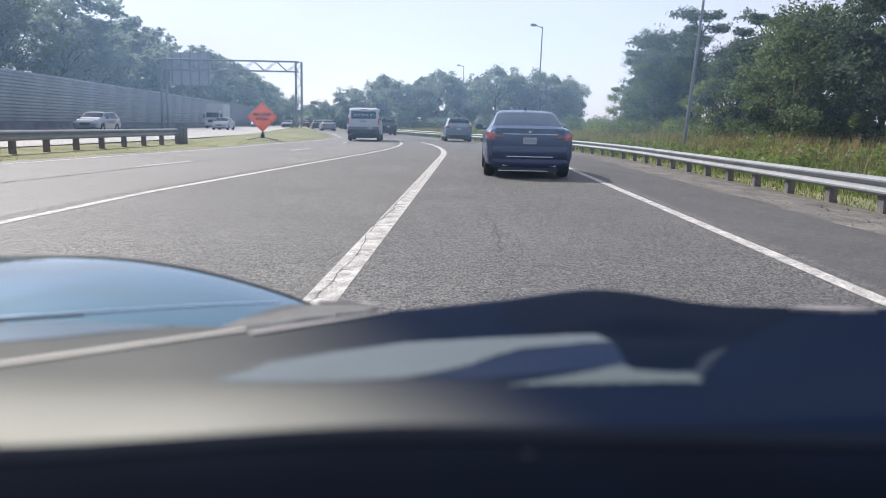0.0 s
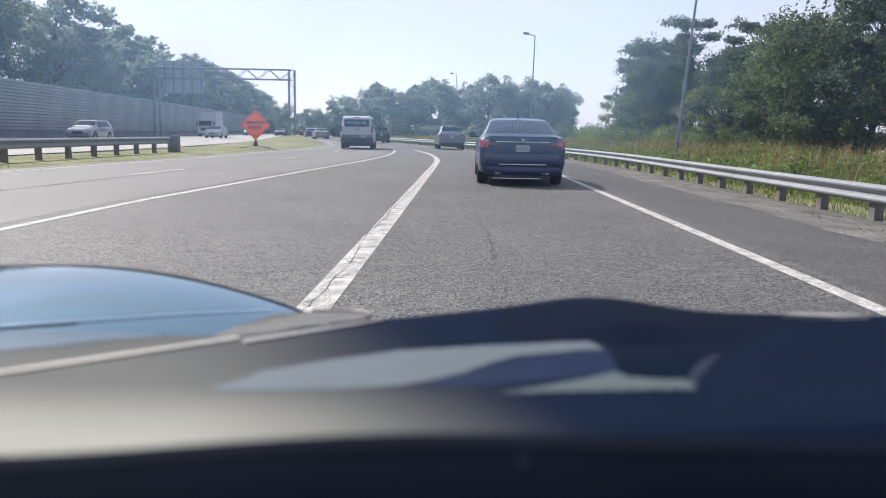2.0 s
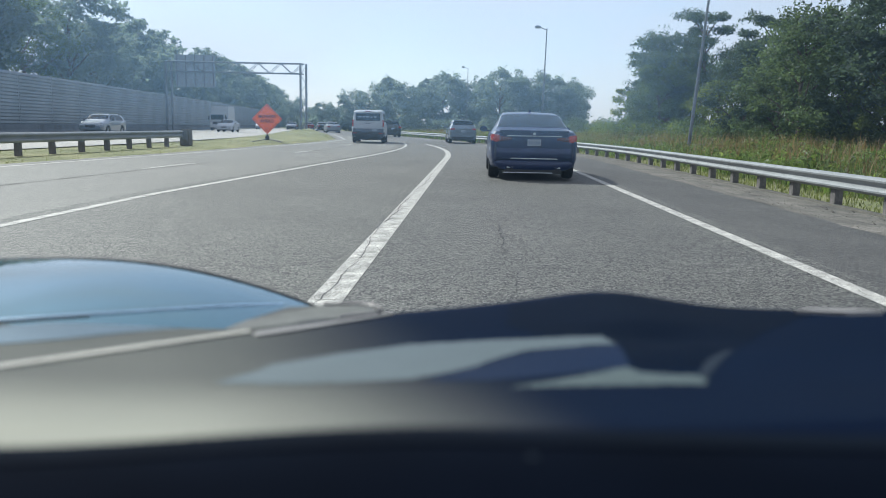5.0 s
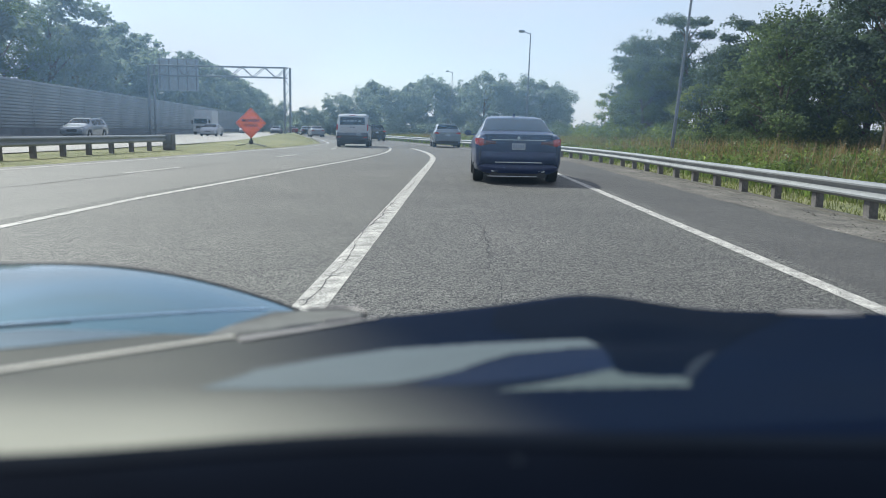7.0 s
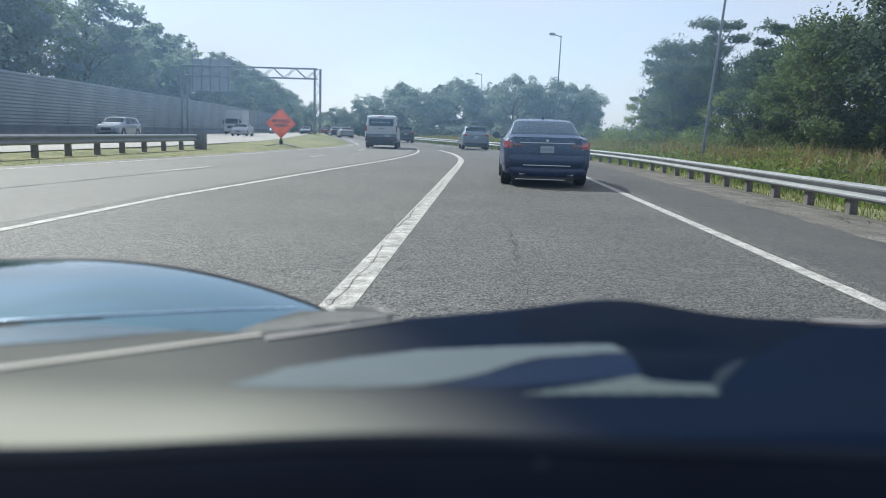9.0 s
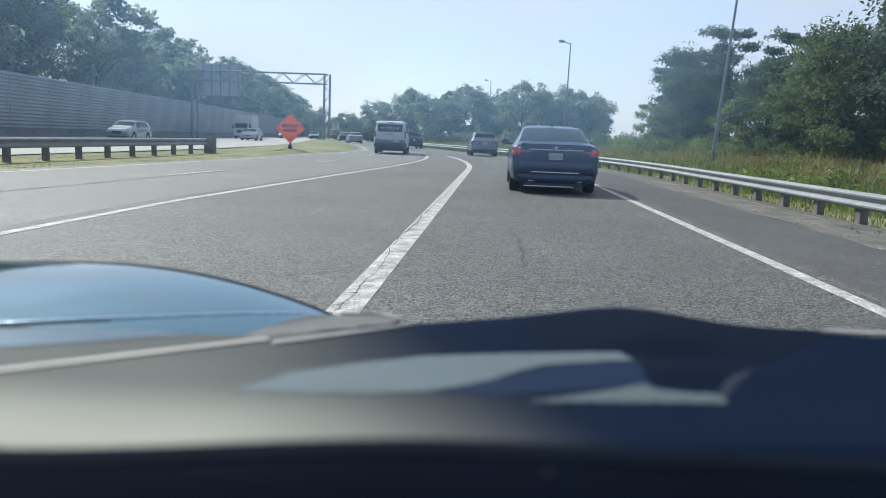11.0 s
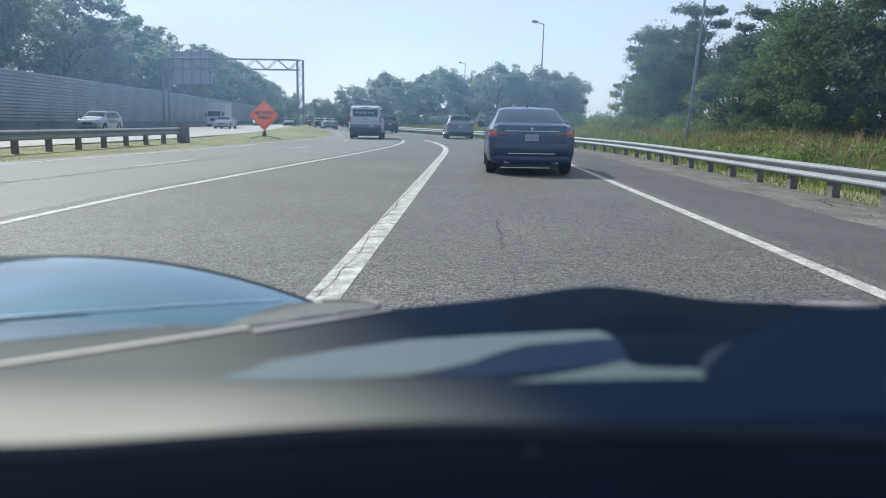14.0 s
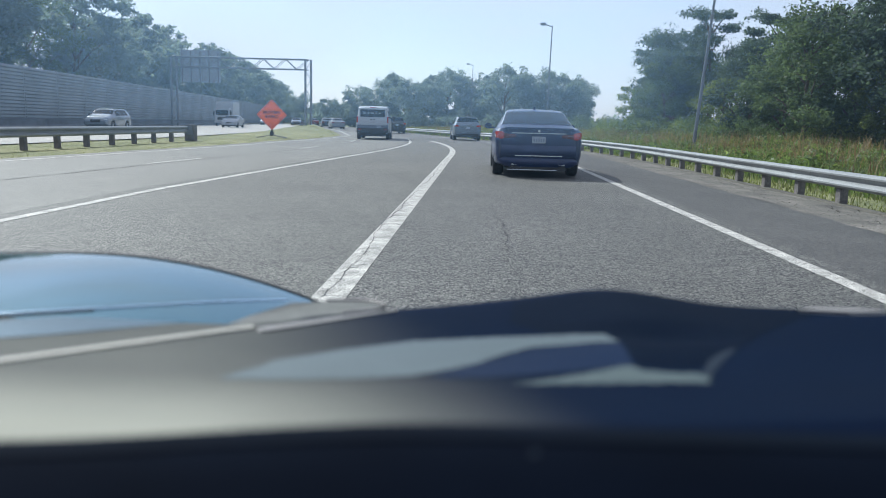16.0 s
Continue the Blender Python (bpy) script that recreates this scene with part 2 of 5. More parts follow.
M["black_paint"] = material("black_car_paint", (0.012, 0.012, 0.014), 0.3, 0.1, scale=3, vary=0.1, coat=1.0)
M["red_paint"] = material("dark_red_car_paint", (0.16, 0.02, 0.02), 0.3, 0.2, scale=3, vary=0.1, coat=1.0)
M["pale_glass"] = material("dark_rear_glass", (0.008, 0.014, 0.026), 0.14, 0.0, scale=2, vary=0.2, spec=0.16)
M["glass"] = material("tinted_car_glass", (0.008, 0.011, 0.016), 0.10, 0.0, scale=2, vary=0.2, spec=0.10)
M["rubber"] = material("tyre_rubber", (0.018, 0.018, 0.019), 0.85, scale=5, vary=0.3, fine=40, bump=0.2)
M["plastic"] = material("black_plastic", (0.02, 0.02, 0.022), 0.6, scale=5, vary=0.2, fine=60)
M["chrome"] = material("chrome", (0.75, 0.76, 0.78), 0.12, 1.0, scale=8, vary=0.05)
M["rim"] = material("alloy_rim", (0.42, 0.43, 0.45), 0.3, 0.9, scale=8, vary=0.1)
M["tail_dim"] = material("dark_red_lens", (0.075, 0.008, 0.010), 0.15, scale=14, vary=0.3, coat=0.5)
M["tail"] = material("red_tail_lens", (0.34, 0.015, 0.007), 0.15, scale=14, vary=0.3, coat=0.8)
M["lamp_clear"] = material("clear_lamp_lens", (0.7, 0.72, 0.74), 0.1, 0.3, scale=10, vary=0.15, coat=0.8)
M["plate"] = material("number_plate", (0.30, 0.32, 0.35), 0.45, scale=12, vary=0.1)
M["plate_bar"] = material("plate_mark", (0.17, 0.19, 0.25), 0.5, scale=20, vary=0.1)
M["orange"] = material("orange_sign_sheet", (0.86, 0.13, 0.025), 0.5, scale=2, vary=0.12, fine=40)
M["sign_black"] = material("black_sign_print", (0.015, 0.014, 0.013), 0.6, scale=6, vary=0.2)
M["bonnet"] = glow_paint("sun_glow_bonnet_paint")
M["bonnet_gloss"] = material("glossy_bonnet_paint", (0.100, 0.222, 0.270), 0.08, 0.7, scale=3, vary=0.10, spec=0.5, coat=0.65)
# the sky mirrored in the shoulder is painted in as satin blue
M["shoulder"] = material("sky_tinted_shoulder", (0.075, 0.125, 0.165), 0.38, 0.3, scale=4, vary=0.2, spec=0.4)
M["crease"] = material("crease_highlight_metal", (0.62, 0.76, 0.88), 0.22, 1.0, scale=5, vary=0.1)
# the sky mirrored in the scoop is painted into both facet colours
M["bonnet_facet"] = material("sky_lit_facet", (0.098, 0.121, 0.128), 0.6, 0.0, scale=3, vary=0.12, spec=0.15)
M["bonnet_facet_dim"] = material("dim_sky_facet", (0.0020, 0.0095, 0.034), 0.6, 0.0, scale=3, vary=0.12, spec=0.05)
M["dash"] = material("black_dash_top", (0.0018, 0.0034, 0.0078), 0.95, scale=8, vary=0.2, spec=0.02)
# darker than the bonnet paint: the hollow's shade is in the colour
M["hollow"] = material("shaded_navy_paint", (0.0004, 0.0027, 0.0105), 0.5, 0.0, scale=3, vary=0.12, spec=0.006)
M["scoop_side"] = material("faint_highlight_paint", (0.009, 0.015, 0.024), 0.6, 0.0, scale=30, vary=0.5, spec=0.1)
# reflected sky is in the lip's colour too
M["lip"] = material("sky_lit_scoop_lip", (0.070, 0.090, 0.088), 0.6, 0.0, scale=3, vary=0.12, spec=0.15)
M["windscreen"] = hazed_glass("hazed_windscreen", 0.0030, 0.053)
M["seam_dull"] = material("sunlit_seam_paint", (0.42, 0.40, 0.34), 0.6, 0.0, scale=6, vary=0.15)
M["pad"] = material("grey_crest_pad", (0.118, 0.119, 0.106), 0.8, 0.0, scale=8, vary=0.15, fine=60, grit=0.1)
M["dash_front"] = material("lit_dash_front", (0.0028, 0.0052, 0.0105), 0.9, scale=6, vary=0.25, spec=0.03)
M["seam"] = material("seam_streak_paint", (0.32, 0.30, 0.275), 0.45, 0.3, scale=6, vary=0.1)


# ---------------------------------------------------------------- makers
def thing(name, label, category, m=None, group="", kind=""):
    ob = new(name)
    ob.empty_display_size = 0.2
    if m is not None:
        ob.matrix_basis = m
    return tagged(ob, label, category, group, kind)


def mesh_of(name, verts, faces, mat, smooth=False):
    me = bpy.data.meshes.new(name)
    me.from_pydata([tuple(v) for v in verts], [], [tuple(f) for f in faces])
    me.materials.append(mat)
    if smooth:
        me.polygons.foreach_set("use_smooth", [len(f) <= 4 for f in faces])
    me.update()
    return me


def part(name, data, mat, parent, label="", smooth=False, m=None):
    """Links a bmesh, a mesh or (verts, faces) as one mesh object under a thing or part."""
    if isinstance(data, bmesh.types.BMesh):
        me = bpy.data.meshes.new(name)
        bmesh.ops.recalc_face_normals(data, faces=data.faces)
        data.to_mesh(me)
        data.free()
        me.materials.append(mat)
        if smooth:
            me.polygons.foreach_set("use_smooth", [True] * len(me.polygons))
    elif isinstance(data, tuple):
        me = mesh_of(name, *data, mat, smooth)
    else:
        me = data
    ob = new(name, me)
    ob.parent = parent
    if m is not None:
        ob.matrix_basis = m
    return tagged(ob, label)


def box(bm, x0, x1, y0, y1, z0, z1, bevel=0.0):
    r = bmesh.ops.create_cube(bm, size=1, matrix=Matrix.LocRotScale(((x0 + x1) / 2, (y0 + y1) / 2, (z0 + z1) / 2), None, (abs(x1 - x0), abs(y1 - y0), abs(z1 - z0))))
    if bevel:
        es = list({e for v in r["verts"] for e in v.link_edges})
        bmesh.ops.bevel(bm, geom=es, offset=bevel, segments=2, affect="EDGES")
    return bm


def pipe(points, r, seg=8):
    """A round rod along a line that runs to the side: verts and faces."""
    vs, fs = [], []
    for x, y, z in points:
        vs += [(x, y + r * math.cos(2 * math.pi * k / seg), z + r * math.sin(2 * math.pi * k / seg)) for k in range(seg)]
    for i in range(len(points) - 1):
        for k in range(seg):
            a, b = i * seg + k, i * seg + (k + 1) % seg
            fs.append((a, b, b + seg, a + seg))
    return vs, fs


def band(path, depth):
    """A lens or trim that bends round a corner: rows of x, y, low z, high z; its thickness goes inwards."""
    bm = bmesh.new()
    rows = []
    for x, y, z0, z1 in path:
        zm = (z0 + z1) / 2
        rows.append([bm.verts.new(c) for c in ((x, y, z0), (x * 1.004, y - 0.006, zm), (x, y, z1), (x * 0.97, y + depth, z1), (x * 0.97, y + depth, z0))])
    for a, b in zip(rows, rows[1:]):
        for k in range(5):
            bm.faces.new((a[k], a[(k + 1) % 5], b[(k + 1) % 5], b[k]))
    bm.faces.new(rows[0])
    bm.faces.new(rows[-1][::-1])
    return bm


def boxed(x0, x1, y0, y1, z0, z1, bevel=0.0):
    return box(bmesh.new(), x0, x1, y0, y1, z0, z1, bevel)


def tube(bm, p0, p1, r0, r1=None, seg=8):
    p0, p1 = Vector(p0), Vector(p1)
    d = p1 - p0
    q = d.to_track_quat("Z", "Y")
    bmesh.ops.create_cone(bm, cap_ends=True, segments=seg, radius1=r0, radius2=r0 if r1 is None else r1, depth=d.length,
                          matrix=Matrix.LocRotScale((p0 + p1) / 2, q, None))
    return bm


# ---------------------------------------------------------------- plan
def bend(y):
    """How far the road has swung to the right (+) or left (-) at y metres ahead."""
    yy = min(y, 58.5)
    v = 0.035 * yy - 0.0045 * max(0.0, yy - 28.0) ** 2
    return v - 0.24 * max(0.0, y - 58.5)


def narrowing(y):
    """How much of the left lanes has dropped away at y."""
    return float(np.interp(y, [12, 39, 61, 90], [0.0, 1.9, 6.2, 8.2]))


def right_edge(y): return bend(y) + 2.79
def thick_line(y): return bend(y) - 0.90
def thin_line(y): return bend(y) - 4.85 + float(np.interp(y, [12, 21, 32, 52], [0.0, 0.55, 1.3, 2.9]))
def dash_line(y): return thin_line(y) - 3.2
def median_near(y): return bend(y) - 11.9 + narrowing(y)
def rail_line(y): return bend(y) + 6.7


def median_far(y):
    return min(-15.6 + 0.03 * (min(y, 45) - 28) - 0.055 * max(0, y - 45) - 0.0004 * max(0.0, min(y, 170) - 60) ** 2 - 0.088 * max(0, y - 170), median_near(y) - 1.5)


def wall_line(y):
    yy = min(max(y, 44.0), 210.0)
    return -30.0 - 0.09 * (yy - 44) - 0.0001 * (yy - 44) ** 2 - 0.123 * max(0, y - 210) - 0.06 * min(0, y - 44)


def ribbon(fa, fb, y0, y1, step, za, zb):
    """A strip between two lines along the road, as verts and faces."""
    ys = np.linspace(y0, y1, int((y1 - y0) / step) + 1)
    vs = []
    for y in ys:
        vs += [(fa(y), y, za(y) if callable(za) else za), (fb(y), y, zb(y) if callable(zb) else zb)]
    fs = [(2 * i, 2 * i + 1, 2 * i + 3, 2 * i + 2) for i in range(len(ys) - 1)]
    return vs, fs


def smooth01(a, b, v):
    v = min(max((v - a) / (b - a), 0), 1)
    return v * v * (3 - 2 * v)


def ground_height(x, y):
    z = -0.10
    off = x - rail_line(y)
    z -= 0.22 * smooth01(-3.5, 1.0, off)
    z += 0.5 * smooth01(2.0, 14.0, off) - 0.2 * smooth01(14, 40, off)
    inner = median_near(y) - x
    outer = x - median_far(y)
    if inner > 0 and outer > 0:
        z += 0.10 * smooth01(0.0, 0.6, min(inner, outer))
        # farther on the median swells into a low mound
        z += 0.55 * math.sin(math.pi * outer / (inner + outer)) ** 1.5 * smooth01(42, 75, y) * (1 - smooth01(110, 150, y))
    back = wall_line(y) - x
    z += 2.2 * smooth01(0.4, 8.0, back)
    if off > 1.5 or back > 1:
        z += 0.12 * noise.noise(Vector((x * 0.15, y * 0.15, 0)))
    return z


# ground: one sheet to the horizon, fine near the road and coarse far off
xs = np.unique(np.concatenate([np.linspace(-2500, -120, 14), np.linspace(-120, -40, 17), np.linspace(-40, 40, 161), np.linspace(40, 120, 17), np.linspace(120, 2500, 14)]))
ys = np.unique(np.concatenate([np.linspace(-1500, -60, 8), np.linspace(-60, 140, 201), np.linspace(140, 400, 53), np.linspace(400, 3500, 12)]))
gv = [(x, y, ground_height(x, y)) for y in ys for x in xs]
nx = len(xs)
gf = [(j * nx + i, j * nx + i + 1, (j + 1) * nx + i + 1, (j + 1) * nx + i) for j in range(len(ys) - 1) for i in range(nx - 1)]
ground = new("ground", mesh_of("ground", gv, gf, M["grass"], True))
tagged(ground, "mown grass verge and median, yellowish in places", "ground", kind="structure")

Y0, Y1 = -40, 420
road = thing("road", "worn grey asphalt road with white lines", "road", kind="structure")
part("carriageway", ribbon(lambda y: max(thin_line(y) - 0.35, median_near(y) + 0.6), thick_line, Y0, Y1, 1.0, 0.0, 0.0), M["asphalt"], road)
part("slow_lane", ribbon(thick_line, lambda y: right_edge(y) + 0.25, Y0, Y1, 1.0, 0.0, 0.0), M["asphalt_lane"], road, "coarser, darker asphalt of the slow lane")
part("through_lanes", ribbon(lambda y: median_near(y) + 0.02, lambda y: max(thin_line(y) - 0.35, median_near(y) + 0.6), Y0, Y1, 1.0, 0.0, 0.0), M["asphalt_pale"], road, "paler worn asphalt of the through lanes")
part("shoulder", ribbon(lambda y: right_edge(y) + 0.25, lambda y: right_edge(y) + 2.5, Y0, Y1, 1.0, 0.0, -0.132), M["asphalt_shoulder"], road, "darker asphalt shoulder")
part("gravel_strip", ribbon(lambda y: right_edge(y) + 2.3 + 0.12 * noise.noise(Vector((0, y * 0.4, 0))), lambda y: rail_line(y) + 0.05 + 0.25 * noise.noise(Vector((3, y * 0.5, 0))), Y0, Y1, 0.5, -0.118, -0.20), M["gravel"], road, "pale gravel strip beside the shoulder")
far_road = tagged(new("oncoming_road", mesh_of("oncoming_road", *ribbon(lambda y: wall_line(y) + 1.2, median_far, Y0, Y1, 1.0, 0.0, 0.0), M["concrete_road"])),
                  "pale oncoming carriageway beyond the grass median", "road", kind="structure")


berm_v, berm_f = [], []
for y in np.linspace(Y0, 200, 241):
    x = rail_line(y)
    berm_v += [(x - 0.18, y, -0.30), (x - 0.10, y, -0.175 + 0.02 * noise.noise(Vector((7, y, 0)))), (x + 0.12, y, -0.175 + 0.02 * noise.noise(Vector((9, y, 0)))), (x + 0.24, y, -0.36)]
for j in range(240):
    for k in range(3):
        b = 4 * j + k
        berm_f.append((b, b + 1, b + 5, b + 4))
part("asphalt_berm", (berm_v, berm_f), M["berm"], road, "low brownish asphalt berm under the guard rail", smooth=True)


def stripe(name, f, w, y0, y1, z, mat, label):
    ob = part(name, ribbon(lambda y: f(y) - w / 2, lambda y: f(y) + w / 2, y0, y1, 0.7, z, z), mat, road, label)
    return ob


stripe("edge_line", right_edge, 0.15, Y0, 300, 0.004, M["paint"], "solid white edge line")
stripe("wide_line", thick_line, 0.22, Y0, 49, 0.004, M["paint"], "wide white line, worn and cracked")
stripe("thin_line", thin_line, 0.14, Y0, 52, 0.004, M["paint"], "solid white lane line")
for k in range(4):
    stripe("lane_dash", dash_line, 0.12, 6 + 12.2 * k, 9 + 12.2 * k, 0.004, M["paint"], "short white lane dash")
stripe("median_line", lambda y: median_near(y) + 0.7, 0.12, Y0, 200, 0.004, M["paint"], "thin line beside the median")


def crack(seed, f, y0, y1, w, wander, least=0.06):
    """A jagged tar crack along the road."""
    rnd = random.Random(seed)
    vs, fs = [], []
    y, off = y0, 0.0
    while y < y1:
        ww = w * rnd.uniform(0.25, 1.3) * max(least, min(1.0, 0.5 + 2.2 * noise.noise(Vector((seed * 7.3, y * 0.22, 0)))))
        x = f(y) + off
        vs += [(x - ww / 2, y, 0.007), (x + ww / 2, y, 0.007)]
        y += rnd.uniform(0.06, 0.22)
        off = off * 0.93 + rnd.uniform(-wander, wander)
    fs = [(2 * i, 2 * i + 1, 2 * i + 3, 2 * i + 2) for i in range(len(vs) // 2 - 1)]
    part("crack", (vs, fs), M["crack"], road)


crack(1, lambda y: thick_line(y) - 0.03, -5, 26, 0.017, 0.02, 0.35)
# short cracks across the wide line
rc = random.Random(77)
vs, fs = [], []
for k in range(70):
    y = 3 + 19 * rc.random() ** 1.3
    a, b = sorted(rc.uniform(-0.11, 0.11) for _ in range(2))
    x, w, d = thick_line(y), rc.uniform(0.004, 0.010), rc.uniform(-0.05, 0.05)
    vs += [(x + a, y, 0.0062), ((x + a + x + b) / 2, y + d + w, 0.0062), (x + b, y + d * 0.4, 0.0062), ((x + a + x + b) / 2, y + d - w, 0.0062)]
    fs.append((4 * k, 4 * k + 3, 4 * k + 2, 4 * k + 1))
part("line_cracks", (vs, fs), M["crack"], road)
crack(2, lambda y: bend(y) + 0.25 + 0.006 * y, 1, 40, 0.012, 0.03)
crack(4, lambda y: dash_line(y) + 0.22, -6, 60, 0.05, 0.008, 0.8)
crack(5, lambda y: dash_line(y) - 3.3, 4, 50, 0.04, 0.008, 0.7)
crack(3, lambda y: bend(y) - 3.1 + 0.01 * y, 3, 34, 0.012, 0.03)


# ---------------------------------------------------------------- guard rails
W_PROFILE = [(0.0, 0.0), (0.045, 0.02), (0.08, 0.05), (0.08, 0.08), (0.045, 0.115), (0.01, 0.14), (0.01, 0.17), (0.045, 0.195), (0.08, 0.23), (0.08, 0.26), (0.045, 0.29), (0.0, 0.31)]


def beam_mesh(f, y0, y1, zf, side, n=5):
    """A stretch of W-shaped beam along the line f; side -1: its face looks to smaller x."""
    vs, fs = [], []
    k = len(W_PROFILE)
    for y in np.linspace(y0, y1, n):
        vs += [(f(y) + side * dx, y, zf(y) + dz) for dx, dz in W_PROFILE]
        vs += [(f(y) + side * (dx - 0.006), y, zf(y) + dz) for dx, dz in W_PROFILE]
    for i in range(n - 1):
        for j in range(k - 1):
            a = i * 2 * k + j
            fs.append((a, a + 1, a + 2 * k + 1, a + 2 * k))
            fs.append((a + k, a + 3 * k, a + 3 * k + 1, a + k + 1))
    return vs, fs


def guard_rail(f, y0, y1, top, base, side, label, step=1.905):
    g = thing("guard_rail", label, "guard rail", group="guard rails")
    y = y0
    i = 0
    bm = bmesh.new()
    box(bm, -0.075, 0.075, -0.1, 0.1, base - 0.5, top - 0.04, 0.012)
    pm = bpy.data.meshes.new("post")
    bm.to_mesh(pm)
    bm.free()
    pm.materials.append(M["post"])
    rnd = random.Random(5)
    while y < y1:
        part("post", pm, None, g, m=pose(f(y) - side * 0.10, y, rnd.uniform(-0.02, 0.02), rnd.uniform(-1.5, 1.5), rnd.uniform(-1.5, 1.5), 0))
        if i % 2 == 0:
            part("beam", beam_mesh(f, y, min(y + 2 * step, y1), lambda t: top - 0.31, side), M["galvanised"], g)
        y += step
        i += 1
    return g


guard_rail(rail_line, -16, 150, 0.42, -0.25, -1, "galvanised steel guard rail on short posts beside the shoulder")
g2 = guard_rail(lambda y: -13.2 + 0.03 * y, 6.0, 36.5, 0.70, 0.0, 1, "galvanised steel guard rail in the grass median")

part("end_terminal", boxed(-12.25, -11.85, 36.3, 36.9, 0.0, 0.76, 0.03), M["post"], g2, "dark block at the end of the rail")
part("end_plate", boxed(-12.22, -11.88, 36.15, 36.28, 0.30, 0.72, 0.02), M["steel"], g2)


# ---------------------------------------------------------------- noise wall
def noise_wall():
    w = thing("noise_wall", "long grey concrete noise wall with ribbed panels", "noise wall", kind="structure")
    vs, fs = [], []
    L, HH, rows = 6.0, 4.5, 18
    prof = []
    for r in range(rows):
        z = r * HH / rows
        prof += [(0.0, z), (0.09, z + 0.06), (0.09, z + HH / rows - 0.07), (0.0, z + HH / rows - 0.02)]
    prof.append((0.0, HH))
    prof += [(-0.18, HH), (-0.18, 0)]
    k = len(prof)
    for yy in (0.1, L - 0.1):
        vs += [(dx, yy, z) for dx, z in prof]
    fs = [(j, (j + 1) % k, k + (j + 1) % k, k + j) for j in range(k)]
    fs += [tuple(range(k)), tuple(reversed(range(k, 2 * k)))]
    pan = mesh_of("panel", vs, fs, M["wall"])
    bm = boxed(-0.25, 0.07, -0.10, 0.10, -0.3, HH + 0.04, 0.02)
    post = bpy.data.meshes.new("wall_post")
    bm.to_mesh(post)
    bm.free()
    post.materials.append(M["wall_post"])
    vs, fs = [], []
    ys = np.linspace(-20, 330, 71)
    for y in ys:
        vs += [(wall_line(y) + dx, y, z) for dx, z in ((0.12, -0.1), (0.55, -0.1), (0.52, 0.12), (0.36, 0.30), (0.30, 0.72), (0.14, 0.72))]
    for j in range(len(ys) - 1):
        fs += [(6 * j + k, 6 * j + (k + 1) % 6, 6 * j + 6 + (k + 1) % 6, 6 * j + 6 + k) for k in range(6)]
    part("barrier", (vs, fs), M["barrier"], w, "concrete barrier at the foot of the wall, shade in its colour")
    y = -20.0
    while y < 330:
        x0, x1 = wall_line(y), wall_line(y + L)
        a = math.degrees(math.atan2(x0 - x1, L))
        part("panel", pan, None, w, m=pose(x0, y, -0.05, 0, 0, a))
        part("wall_post", post, None, w, m=pose(x0, y, -0.05, 0, 0, a))
        y += L * math.cos(radians(a))


noise_wall()


# ---------------------------------------------------------------- plants
def leaf_cloud(centers, radii, per, size, rnd, flat=0.75):
    """Diamond leaves scattered over lumps: verts and faces."""
    n = len(centers) * per
    c = np.repeat(np.array(centers), per, 0)
    r = np.repeat(np.array(radii), per)
    d = rnd.normal(size=(n, 3))
    d /= np.linalg.norm(d, axis=1, keepdims=True)
    rr = r * 1.25 * rnd.uniform(0.02, 1.0, n) ** 0.5
    p = c + d * rr[:, None] * np.array([1, 1, flat])
    nrm = d * 0.6 + rnd.normal(size=(n, 3)) * 0.8 + np.array([0, 0, 0.35])
    nrm /= np.linalg.norm(nrm, axis=1, keepdims=True)
    a = np.cross(nrm, rnd.normal(size=(n, 3)))
    a /= np.linalg.norm(a, axis=1, keepdims=True)
    b = np.cross(nrm, a)
    s = size * rnd.uniform(0.5, 1.4, n)[:, None]
    droop = nrm * s * 0.25
    v = np.stack([p - a * s, p - b * s * 0.5 + droop, p + a * s, p + b * s * 0.5 + droop], 1).reshape(-1, 3)
    f = np.arange(4 * n).reshape(-1, 4)
    return v, f


def fast_mesh(name, v, f, mat):
    me = bpy.data.meshes.new(name)
    me.vertices.add(len(v))
    me.vertices.foreach_set("co", np.asarray(v, dtype=np.float32).ravel())
    k = f.shape[1]
    me.loops.add(f.size)
    me.loops.foreach_set("vertex_index", f.astype(np.int32).ravel())
    me.polygons.add(len(f))
    me.polygons.foreach_set("loop_start", np.arange(0, f.size, k, dtype=np.int32))
    me.polygons.foreach_set("loop_total", np.full(len(f), k, dtype=np.int32))
    me.materials.append(mat)
    me.update(calc_edges=True)
    return me


